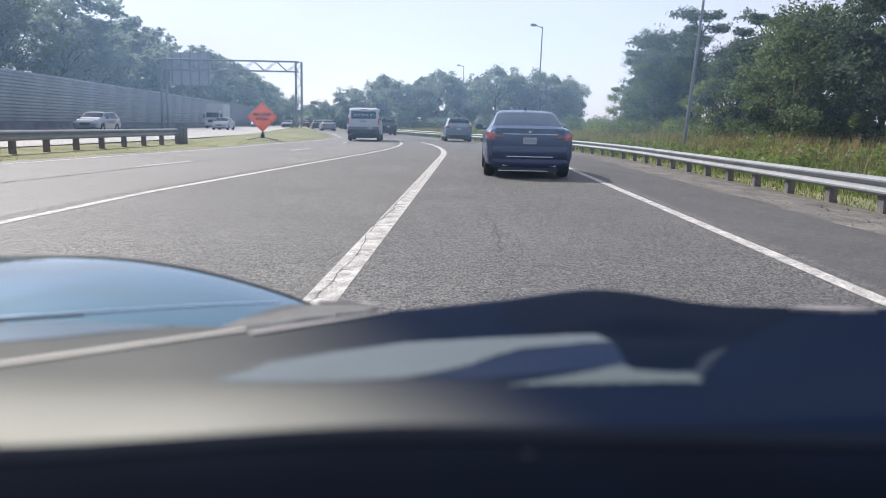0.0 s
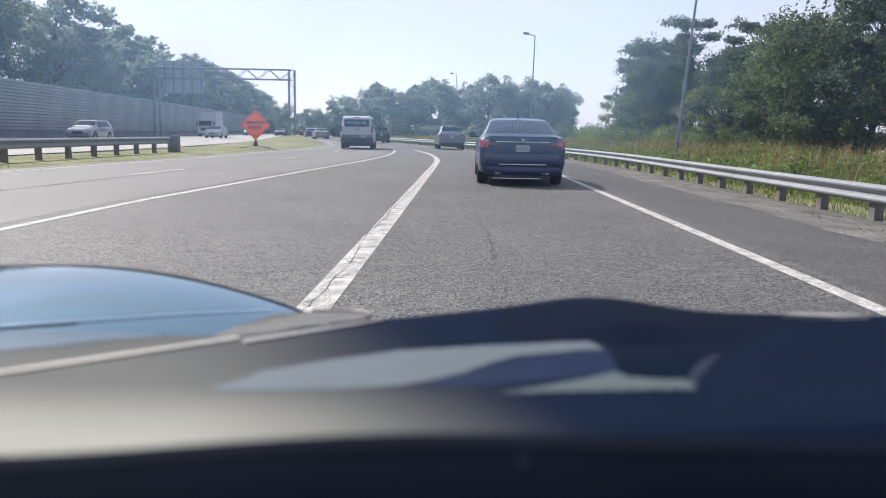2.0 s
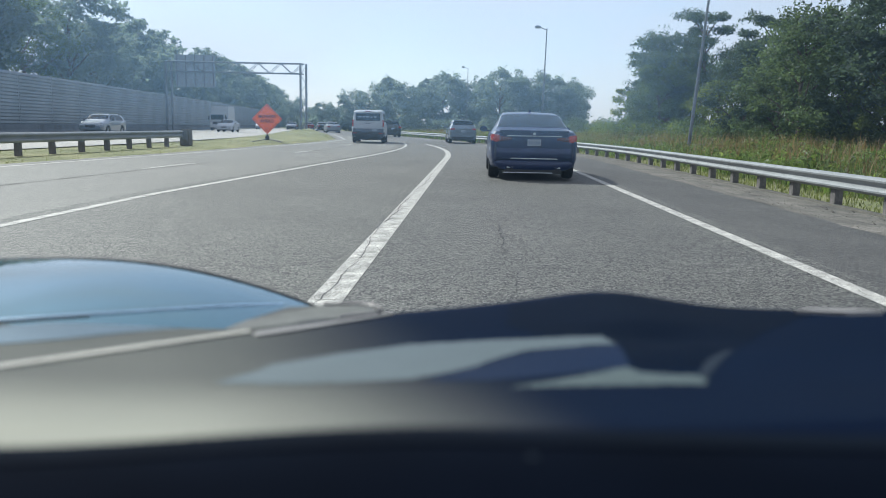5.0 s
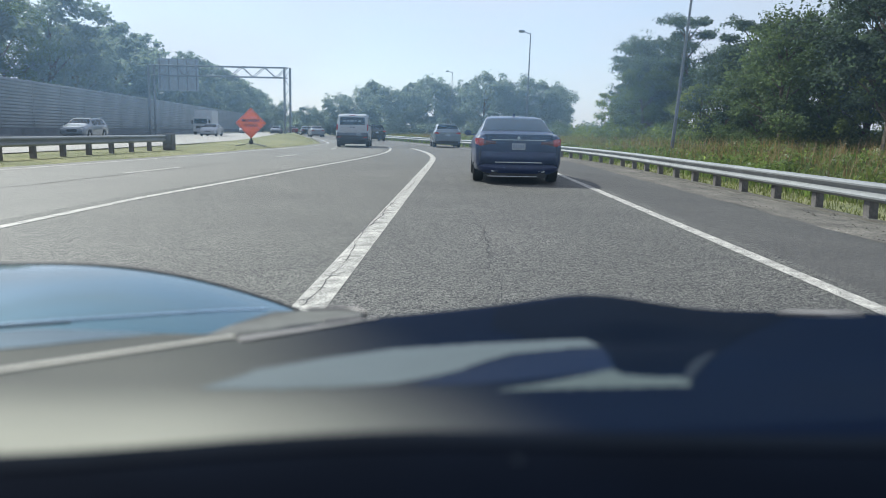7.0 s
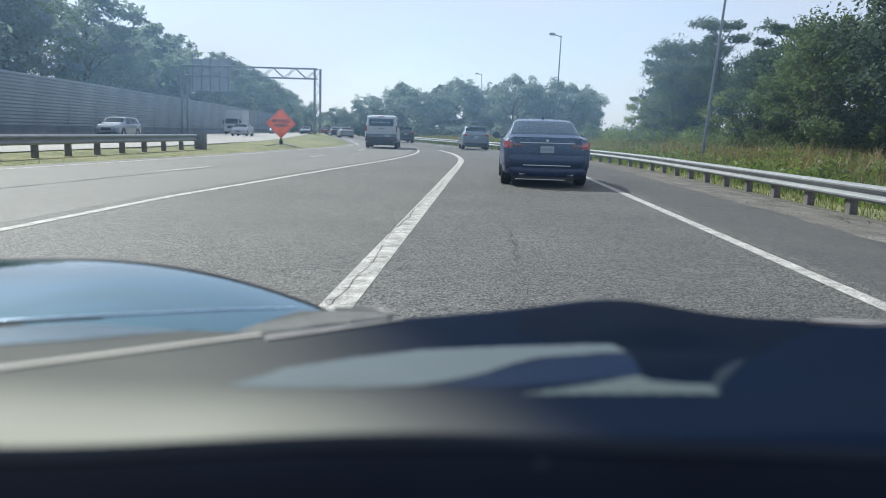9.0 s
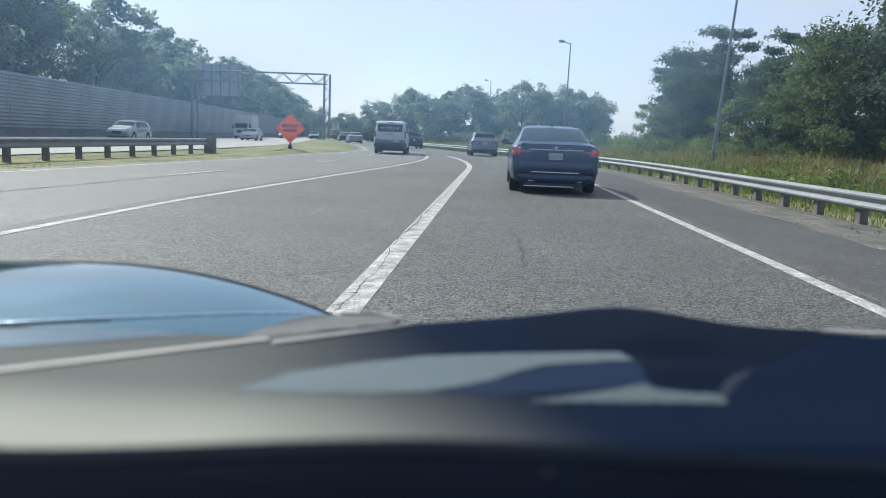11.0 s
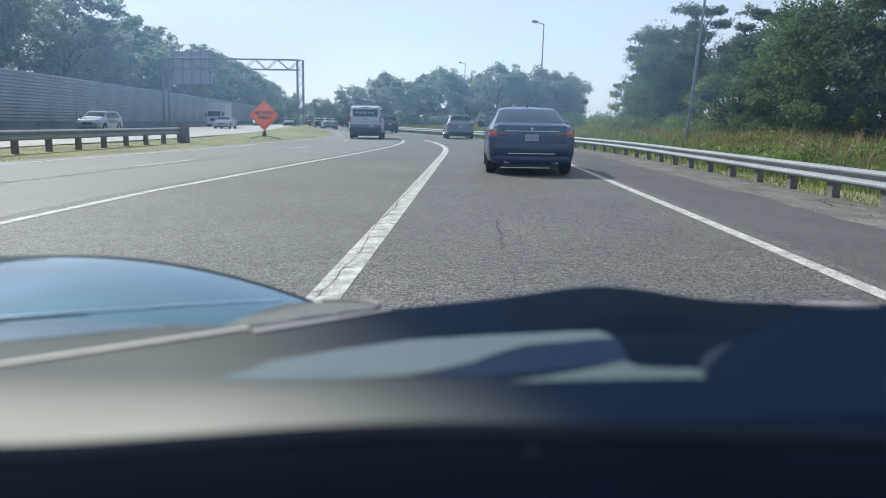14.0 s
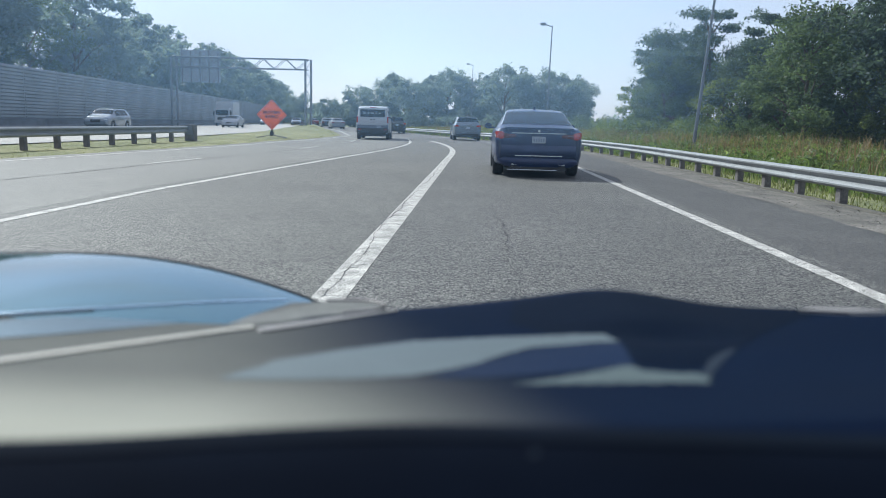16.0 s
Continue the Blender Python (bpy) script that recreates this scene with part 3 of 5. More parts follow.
def tree(seed, h, spread, base, mat, label, boughs=18, clumps=14, per=46, leaf=0.15, style="broad"):
    """Tapered trunk, limbs to uneven boughs, and each bough a spray of small leaf clumps with gaps between."""
    rnd = np.random.default_rng(seed)
    t = thing("tree", label, "tree", group="trees")
    bm = bmesh.new()
    lean = rnd.normal(size=2) * 0.03 * h
    segs = 6
    prev = Vector((0, 0, -0.4))
    r0 = 0.016 * h + 0.05
    spine = [prev]
    for i in range(segs):
        k = (i + 1) / segs
        nxt = Vector((lean[0] * k + rnd.normal() * 0.10, lean[1] * k + rnd.normal() * 0.10, h * 0.90 * k))
        tube(bm, prev, nxt, r0 * (1 - 0.85 * (k - 1 / segs)), r0 * (1 - 0.85 * k), 8)
        prev = nxt
        spine.append(nxt)
    flat = 0.62 if style == "pine" else 0.9
    cs, rs = [], []
    for i in range(boughs):
        u = (i + rnd.uniform(0.1, 0.9)) / boughs
        z = base + (h - base) * u
        if style == "broad":
            prof = math.sin(math.pi * (0.20 + 0.72 * u)) ** 0.6
        elif style == "pine":
            prof = 0.35 + 0.65 * math.sin(math.pi * (0.25 + 0.68 * u))
        else:
            prof = 1.0 - 0.82 * u
        a = i * 2.4 + rnd.uniform(-0.7, 0.7)
        rad = spread * prof * rnd.uniform(0.30, 1.0)
        rb = spread * rnd.uniform(0.28, 0.50) * (0.62 + 0.45 * prof)
        c = np.array([math.cos(a) * rad + lean[0] * u, math.sin(a) * rad + lean[1] * u, z])
        zs = max(0.16 * h, z - 0.9 * rad - 0.05 * h) / (h * 0.90) * segs
        j = min(int(zs), segs - 1)
        root = spine[j].lerp(spine[j + 1], zs - j)
        elbow = root.lerp(Vector(c), 0.55) + Vector((0, 0, 0.12 * rad))
        tube(bm, root, elbow, 0.03 + 0.006 * h, 0.02 + 0.003 * h, 6)
        tube(bm, elbow, Vector(c), 0.02 + 0.003 * h, 0.015, 5)
        d = rnd.normal(size=(clumps, 3))
        d /= np.linalg.norm(d, axis=1, keepdims=True)
        d[:, 2] = np.where(d[:, 2] < -0.3, -0.5 * d[:, 2], d[:, 2])
        reach = rb * rnd.uniform(0.30, 1.05, clumps)[:, None]
        cs.append(c + d * reach * np.array([1, 1, flat]))
        rs.append(rb * rnd.uniform(0.20, 0.48, clumps))
    part("trunk", bm, M["bark"], t)
    v, f = leaf_cloud(np.concatenate(cs), np.concatenate(rs), per, leaf, rnd, flat)
    part("crown", fast_mesh("crown", v, f, mat), None, t)
    return t


def ground_at(x, y):
    return ground_height(x, y)


MODELS = {
    "oak": tree(11, 12.5, 4.6, 2.4, M["leaf_dark"], "broad dark green oak at the edge of the wood", 20, 24, 38, 0.140),
    "oak2": tree(12, 11.0, 4.2, 1.0, M["leaf_mid"], "broad green tree hung with creeper", 20, 24, 38, 0.138),
    "light": tree(13, 8.5, 3.6, 0.6, M["leaf_light"], "yellow-green broadleaf tree at the wood's edge", 16, 20, 30, 0.14),
    "pine": tree(14, 15.0, 3.8, 5.0, M["leaf_dark"], "tall dark pine with a clumpy crown", 19, 22, 36, 0.145, "pine"),
    "cone": tree(15, 12.5, 3.6, 0.8, M["leaf_mid"], "tall pointed green tree", 20, 20, 28, 0.165, "cone"),
    "far": tree(16, 12.0, 5.2, 1.0, M["leaf_hazed"], "broad tree of the far wood, haze in its leaf colour", 17, 18, 26, 0.27),
    "far2": tree(17, 13.0, 4.4, 3.0, M["leaf_hazed"], "ragged tree of the far wood, haze in its leaf colour", 15, 18, 26, 0.27, "broad"),
    "back": tree(18, 12.5, 5.0, 0.8, M["leaf_hazed"], "tree on the slope behind the noise wall, haze in its leaf colour", 15, 14, 17, 0.40),
}
used = set()


def plant(kind, x, y, s, turn, wide=1.0):
    m = pose(x, y, ground_at(x, y) - 0.1, 0, 0, turn)
    ob = MODELS[kind]
    if kind in used:
        ob = copy_thing(ob, m)
    else:
        used.add(kind)
        ob.matrix_basis = m
    ob.scale = (s * wide, s * wide, s)
    return ob


tr = random.Random(21)
# wood on the right: front row and a taller row behind
for i in range(15):
    k = 0.17 + 0.83 * i / 14
    x, y = 18.5 + 19 * k, 104 - 78 * k
    plant(tr.choice(["oak2", "light", "oak2", "oak", "cone"]), x + tr.uniform(-1.5, 1.5), y + tr.uniform(-2, 2), tr.uniform(0.58, 0.84), tr.uniform(0, 360), 1.12)
for i in range(17):
    k = 0.14 + 0.86 * i / 16
    x, y = 23.5 + 22 * k, 112 - 78 * k
    plant(tr.choice(["oak", "pine", "oak", "oak2", "pine"]), x + tr.uniform(-2, 2), y + tr.uniform(-2, 2), tr.uniform(0.74, 0.98), tr.uniform(0, 360), 1.1)
# a few tall ones stand closer to the rail
for x, y, k, sc in ((27.5, 47, "oak", 1.02), (31.0, 52, "pine", 0.95), (30.0, 43, "oak2", 1.05), (33.5, 46, "oak", 1.12), (35.5, 51, "pine", 1.0), (25.0, 56, "oak2", 0.84)):
    plant(k, x, y, sc, tr.uniform(0, 360), 1.12)
# far wood beyond the bend
for i in range(26):
    x = -40 + 70 * i / 25
    plant(tr.choice(["far", "far2", "far"]), x + tr.uniform(-1.5, 1.5), 176 + tr.uniform(-12, 22) + 0.1 * abs(x), tr.uniform(0.62, 1.12) * (0.55 if x < -21 else 0.62 if 4.5 < x < 9.5 else 1.0), tr.uniform(0, 360), 1.1)
# wood behind the noise wall
for i in range(44):
    y = 22 + 6.2 * i + 0.04 * i * i
    x = wall_line(y) - 6.3 - tr.uniform(0, 6)
    kinds = ["far", "oak", "far2", "oak2", "far", "cone"] if i < 13 else ["back", "back", "far2"]
    plant(tr.choice(kinds), x, y + tr.uniform(-2, 2), tr.uniform(0.80, 1.10), tr.uniform(0, 360), 1.15)


# ---------------------------------------------------------------- vehicles
SEC_T = [0.0, 0.08, 0.14, 0.24, 0.40, 0.50, 0.80, 0.87, 0.93, 1.0]


class Body:
    """A car body: at each station y from its tail, half width, floor, belt, roof half width and roof height."""

    def __init__(self, rows, wheels, arch):
        a = np.array(rows)
        self.y, self.w, self.zb, self.belt, self.wr, self.roof = a.T
        self.wheels, self.arch = wheels, arch

    def at(self, y, t):
        v = lambda c: float(np.interp(y, self.y, c))
        w, zb, belt, wr, roof = v(self.w), v(self.zb), v(self.belt), v(self.wr), v(self.roof)
        for yc in self.wheels:
            d = self.arch ** 2 - (y - yc) ** 2
            if d > 0:
                zb = max(zb, 0.32 + math.sqrt(d))
        zb = min(zb, belt - 0.12)
        px = [0, 0.86 * w, 0.95 * w, 0.985 * w, w, 0.965 * w, wr, 0.93 * wr, 0.7 * wr, 0]
        lift = roof - belt
        pz = [zb, zb, zb + 0.03, zb + (belt - zb) * 0.22, zb + (belt - zb) * 0.66, belt, roof - 0.20 * min(lift, 0.3), roof - 0.09 * min(lift, 0.3), roof - 0.03 * min(lift, 0.3), roof]
        return np.array([np.interp(t, SEC_T, px), y, np.interp(t, SEC_T, pz)])

    def shell(self, ny=72, nt=30):
        ts = np.unique(np.concatenate([np.linspace(0, 1, nt), SEC_T]))
        ys = np.unique(np.concatenate([np.linspace(self.y[0], self.y[-1], ny), self.y]))
        k = len(ts)
        vs, fs = [], []
        for y in ys:
            row = [self.at(y, t) for t in ts]
            vs += [tuple(p) for p in row] + [(-p[0], p[1], p[2]) for p in row[-2::-1]]
        n = 2 * k - 1
        for j in range(len(ys) - 1):
            for i in range(n - 1):
                a = j * n + i
                fs.append((a, a + 1, a + n + 1, a + n))
        fs.append(tuple(range(n)))
        fs.append(tuple((len(ys) - 1) * n + i for i in reversed(range(n))))
        return vs, fs

    def patch(self, y0, y1, t0, t1, side, off=0.006, n=10, lean=0.0):
        """A piece of the skin, a little proud; side 1, -1 or 0 for across."""
        vs, fs = [], []
        m = 10
        for i in range(n + 1):
            row = []
            for j in range(m + 1):
                t = t0 + (t1 - t0) * j / m
                y = y0 + (y1 - y0) * i / n + lean * (j / m)
                p = self.at(y, t)
                e = 1e-3
                nr = np.cross(self.at(y + e, t) - p, self.at(y, min(t + e, 1)) - self.at(y, min(t + e, 1) - e))
                nr /= np.linalg.norm(nr) + 1e-12
                if nr[0] < 0 and t < 0.85 or (t >= 0.85 and nr[2] < 0):
                    nr = -nr
                p = p + nr * off
                row.append(p)
            if side == 0:
                row = row + [np.array([-p[0], p[1], p[2]]) for p in row[-2::-1]]
            elif side < 0:
                row = [np.array([-p[0], p[1], p[2]]) for p in row]
            vs += row
        k = len(vs) // (n + 1)
        for i in range(n):
            for j in range(k - 1):
                a = i * k + j
                fs.append((a, a + 1, a + k + 1, a + k))
        return vs, fs


def wheel(parent, x, y, r, w, rim=True):
    """A wheel with rounded tyre, dished rim and spokes; its outside looks to the side of x."""
    s = 1 if x > (CX if parent.name.startswith("sports_car") else 0) else -1
    prof = [(0.66, 0.50), (0.90, 0.50), (0.97, 0.44), (1.0, 0.30), (1.0, -0.30), (0.97, -0.44), (0.90, -0.50), (0.66, -0.50)]
    seg = 28
    vs = [(q * w, r * a * math.cos(2 * math.pi * i / seg), r * a * math.sin(2 * math.pi * i / seg)) for i in range(seg) for a, q in prof]
    k = len(prof)
    fs = [(i * k + j, i * k + (j + 1) % k, ((i + 1) % seg) * k + (j + 1) % k, ((i + 1) % seg) * k + j) for i in range(seg) for j in range(k)]
    tyre_mesh = mesh_of("tyre", vs, fs, M["rubber"], True)
    wh = part("wheel", tyre_mesh, None, parent, m=pose(x, y, r))
    bm = bmesh.new()
    tube(bm, (s * 0.10 * w, 0, 0), (s * 0.20 * w, 0, 0), 0.68 * r, None, 24)
    tube(bm, (s * 0.20 * w, 0, 0), (s * 0.44 * w, 0, 0), 0.12 * r, 0.10 * r, 12)
    for i in range(5):
        a = 2 * math.pi * i / 5
        tube(bm, (s * 0.36 * w, 0, 0), (s * 0.40 * w, 0.66 * r * math.cos(a), 0.66 * r * math.sin(a)), 0.07 * r, 0.06 * r, 6)
    part("rim", bm, M["rim"], wh, smooth=False)
    return wh


def common(name, label, category, body, paint, m, r=0.33, group="cars", fine=1.0):
    t = thing(name, label, category, m, group)
    part("body", body.shell(int(72 * fine), int(30 * fine)), paint, t, smooth=True)
    L = body.y[-1]
    w = float(np.interp(L * 0.4, body.y, body.w))
    part("underbody", boxed(-w * 0.80, w * 0.80, 0.12, L - 0.25, 0.20, 0.55, 0.04), M["plastic"], t)
    for yc in body.wheels:
        for s in (-1, 1):
            wheel(t, s * (w - 0.125), yc, r, 0.235)
    return t


def mirrors(t, y, z, w, paint):
    for s in (-1, 1):
        bm = bmesh.new()
        box(bm, s * (w + 0.02), s * (w + 0.20), y - 0.05, y + 0.07, z, z + 0.14, 0.03)
        box(bm, s * (w - 0.06), s * (w + 0.05), y - 0.01, y + 0.05, z + 0.01, z + 0.05)
        part("wing_mirror", bm, paint, t)


def plate(t, y, z, s=-1, x=0.0):
    p = part("number_plate", boxed(x - 0.145, x + 0.145, y - 0.008, y + 0.008, z - 0.07, z + 0.07, 0.004), M["plate"], t, "pale number plate")
    for i in range(5):
        xx = x - 0.10 + 0.05 * i
        part("mark", boxed(xx - 0.016, xx + 0.016, y + s * 0.011, y + s * 0.008, z - 0.035, z + 0.03), M["plate_bar"], p)


def sedan_body():
    return Body([
        (0.00, 0.80, 0.44, 0.90, 0.74, 0.955), (0.03, 0.87, 0.38, 0.94, 0.79, 1.01), (0.10, 0.915, 0.33, 0.97, 0.83, 1.045), (0.22, 0.935, 0.29, 0.985, 0.845, 1.06),
        (0.60, 0.95, 0.24, 1.00, 0.83, 1.085), (0.78, 0.95, 0.22, 1.00, 0.78, 1.12), (1.10, 0.95, 0.22, 0.995, 0.725, 1.27), (1.45, 0.95, 0.22, 0.99, 0.675, 1.415), (1.75, 0.95, 0.22, 0.985, 0.655, 1.465),
        (2.10, 0.95, 0.22, 0.98, 0.65, 1.482), (2.70, 0.95, 0.22, 0.975, 0.65, 1.470), (3.05, 0.95, 0.22, 0.97, 0.67, 1.40), (3.85, 0.95, 0.22, 0.95, 0.76, 1.05),
        (4.05, 0.945, 0.22, 0.90, 0.74, 1.00), (4.70, 0.93, 0.25, 0.80, 0.72, 0.88), (4.95, 0.88, 0.30, 0.72, 0.66, 0.77), (5.07, 0.74, 0.36, 0.62, 0.56, 0.66)], (1.00, 4.15), 0.37)


def lead_car(m):
    """The dark saloon that drives ahead."""
    b = sedan_body()
    t = common("saloon_car", "dark navy saloon car driving ahead on the road", "car", b, M["navy"], m, 0.345)
    part("rear_window", b.patch(0.80, 1.50, 0.81, 1.0, 0), M["pale_glass"], t, smooth=True)
    part("windscreen", b.patch(3.05, 3.82, 0.81, 1.0, 0), M["glass"], t, smooth=True)
    for s in (-1, 1):
        part("side_window", b.patch(1.25, 2.15, 0.53, 0.77, s, lean=0.12), M["glass"], t, smooth=True)
        part("side_window", b.patch(2.22, 3.15, 0.53, 0.77, s, lean=-0.02), M["glass"], t, smooth=True)
        # tail light wraps round the corner
        path = [(0.735, -0.016, 0.822, 0.945), (0.79, -0.006, 0.808, 0.962), (0.858, 0.034, 0.804, 0.968), (0.908, 0.11, 0.820, 0.962), (0.930, 0.22, 0.862, 0.945)]
        part("tail_light", band([(s * x, y, a, b2) for x, y, a, b2 in path], 0.06), M["tail"], t, "red tail light", smooth=False)
        path = [(0.48, -0.020, 0.852, 0.905), (0.60, -0.021, 0.838, 0.915), (0.738, -0.016, 0.824, 0.928)]
        part("inner_light", band([(s * x, y, a, b2) for x, y, a, b2 in path], 0.05), M["tail_dim"], t, "dark red lens on the boot lid", smooth=False)
        part("pillar_trim", b.patch(0.84, 1.60, 0.775, 0.800, s, 0.009), M["rim"], t, "thin bright trim beside the rear window", smooth=True)
        part("exhaust_tip", boxed(s * 0.42, s * 0.58, -0.044, 0.05, 0.262, 0.292, 0.012), M["rim"], t, "dull metal exhaust tip")
    part("boot_lid", boxed(-0.70, 0.70, -0.012, 0.06, 0.66, 1.022, 0.03), M["navy"], t)
    part("boot_lip", boxed(-0.74, 0.74, -0.016, 0.16, 1.020, 1.056, 0.014), M["navy"], t)
    # pale lens material paints the mirrored sky into both chrome strips
    part("trim_strip", boxed(-0.58, 0.58, -0.036, 0.0, 0.930, 0.948, 0.005), M["lamp_clear"], t, "bright chrome strip above the plate")
    # the bumper bends round both corners and draws in below
    plan = [(0.955, 0.62), (0.945, 0.36), (0.915, 0.17), (0.86, 0.05), (0.76, -0.015), (0.55, -0.040), (0.0, -0.052)]
    plan = [(-x, y) for x, y in plan[:-1]] + [(x, y) for x, y in plan[::-1]]
    rim = lambda x: 0.10 * smooth01(0.60, 0.95, abs(x))
    part("bumper", band([(x, y, 0.44, 0.685) for x, y in plan], 0.10), M["navy"], t, smooth=True)
    part("lower_bumper", band([(0.965 * x, y + 0.012, 0.205 + rim(x), 0.442) for x, y in plan], 0.10), M["navy"], t, smooth=True)
    part("bumper_strip", boxed(-0.50, 0.50, -0.060, -0.03, 0.455, 0.475, 0.004), M["lamp_clear"], t, "thin chrome bumper strip")
    part("diffuser", boxed(-0.60, 0.60, -0.052, 0.20, 0.15, 0.25, 0.02), M["plastic"], t)
    # pale strip added in place of the sunlit road showing beneath the car
    part("road_gap_strip", boxed(-0.66, 0.40, -0.062, -0.03, 0.158, 0.176, 0.004), M["lamp_clear"], t, "thin pale strip added for the bright road under the bumper")
    part("aerial_fin", boxed(-0.025, 0.025, 1.72, 1.92, 1.46, 1.525, 0.012), M["navy"], t)
    bm = bmesh.new()
    tube(bm, (0, -0.018, 0.985), (0, 0.0, 0.985), 0.028, None, 16)
    part("badge", bm, M["rim"], t, "round badge")
    plate(t, -0.024, 0.80)
    mirrors(t, 3.30, 1.00, 0.94, M["navy"])
    return t


def saloon(paint, label, m):
    """A plainer saloon, met farther off."""
    b = sedan_body()
    t = common("saloon_car", label, "car", b, paint, m, 0.33, fine=0.55)
    part("rear_window", b.patch(0.80, 1.50, 0.81, 1.0, 0), M["glass"], t, smooth=True)
    part("windscreen", b.patch(3.05, 3.82, 0.81, 1.0, 0), M["glass"], t, smooth=True)
    for s in (-1, 1):
        part("side_window", b.patch(1.25, 2.15, 0.53, 0.77, s, lean=0.12), M["glass"], t, smooth=True)
        part("side_window", b.patch(2.22, 3.15, 0.53, 0.77, s, lean=-0.02), M["glass"], t, smooth=True)
        part("headlight", boxed(s * 0.45, s * 0.78, 4.86, 5.03, 0.60, 0.72, 0.03), M["lamp_clear"], t, "clear headlight")
        part("tail_light", boxed(s * 0.50, s * 0.84, -0.02, 0.10, 0.78, 0.92, 0.02), M["tail"], t, "red tail light")
    part("grille", boxed(-0.32, 0.32, 4.98, 5.09, 0.50, 0.64, 0.02), M["plastic"], t)
    part("bumper", boxed(-0.84, 0.84, 4.85, 5.09, 0.30, 0.48, 0.05), paint, t)
    part("rear_bumper", boxed(-0.82, 0.82, -0.04, 0.14, 0.36, 0.62, 0.05), paint, t)
    plate(t, -0.055, 0.56)
    mirrors(t, 3.35, 0.98, 0.93, paint)
    return t


def suv(paint, label, m, detail=True):
    b = Body([
        (0.00, 0.80, 0.50, 0.98, 0.66, 1.02), (0.04, 0.87, 0.42, 1.00, 0.74, 1.12), (0.12, 0.91, 0.38, 1.02, 0.74, 1.26), (0.30, 0.93, 0.32, 1.03, 0.70, 1.43), (0.42, 0.935, 0.30, 1.03, 0.66, 1.52),
        (0.80, 0.94, 0.26, 1.03, 0.66, 1.575), (1.60, 0.94, 0.26, 1.02, 0.67, 1.60), (2.50, 0.94, 0.26, 1.01, 0.68, 1.57), (2.90, 0.94, 0.26, 1.00, 0.70, 1.48), (3.55, 0.94, 0.26, 0.98, 0.78, 1.14),
        (3.80, 0.93, 0.26, 0.94, 0.76, 1.08), (4.40, 0.90, 0.30, 0.84, 0.72, 0.95), (4.58, 0.85, 0.36, 0.72, 0.62, 0.78), (4.63, 0.74, 0.42, 0.62, 0.56, 0.66)], (0.92, 3.65), 0.40)
    t = common("suv", label, "car", b, paint, m, 0.36)
    part("rear_window", b.patch(0.11, 0.38, 0.82, 1.0, 0, 0.008), M["glass"], t, smooth=True)
    part("windscreen", b.patch(2.88, 3.50, 0.81, 1.0, 0), M["glass"], t, smooth=True)
    for s in (-1, 1):
        part("side_window", b.patch(0.62, 1.20, 0.53, 0.77, s, lean=0.1), M["glass"], t, smooth=True)
        part("side_window", b.patch(1.28, 2.05, 0.53, 0.77, s), M["glass"], t, smooth=True)
        part("side_window", b.patch(2.12, 2.98, 0.53, 0.77, s, lean=-0.03), M["glass"], t, smooth=True)
        part("tail_light", boxed(s * 0.56, s * 0.86, -0.015, 0.14, 0.90, 1.03, 0.02), M["tail"], t, "red tail light")
        part("roof_rail", boxed(s * 0.58, s * 0.62, 0.70, 2.60, 1.575, 1.625, 0.01), M["chrome"], t)
        part("headlight", boxed(s * 0.46, s * 0.82, 4.42, 4.58, 0.70, 0.82, 0.03), M["lamp_clear"], t, "clear headlight")
    part("bumper", boxed(-0.84, 0.84, -0.05, 0.16, 0.44, 0.70, 0.05), paint, t)
    part("lower_bumper", boxed(-0.78, 0.78, -0.03, 0.18, 0.33, 0.46, 0.03), M["plastic"], t)
    part("trim_strip", boxed(-0.50, 0.50, -0.03, 0.01, 0.93, 0.95, 0.004), M["chrome"], t)
    part("roof_spoiler", boxed(-0.60, 0.60, 0.22, 0.55, 1.515, 1.56, 0.015), paint, t)
    part("grille", boxed(-0.36, 0.36, 4.54, 4.65, 0.55, 0.76, 0.02), M["plastic"], t)
    plate(t, -0.016, 0.84)
    mirrors(t, 3.05, 1.03, 0.92, paint)
    return t


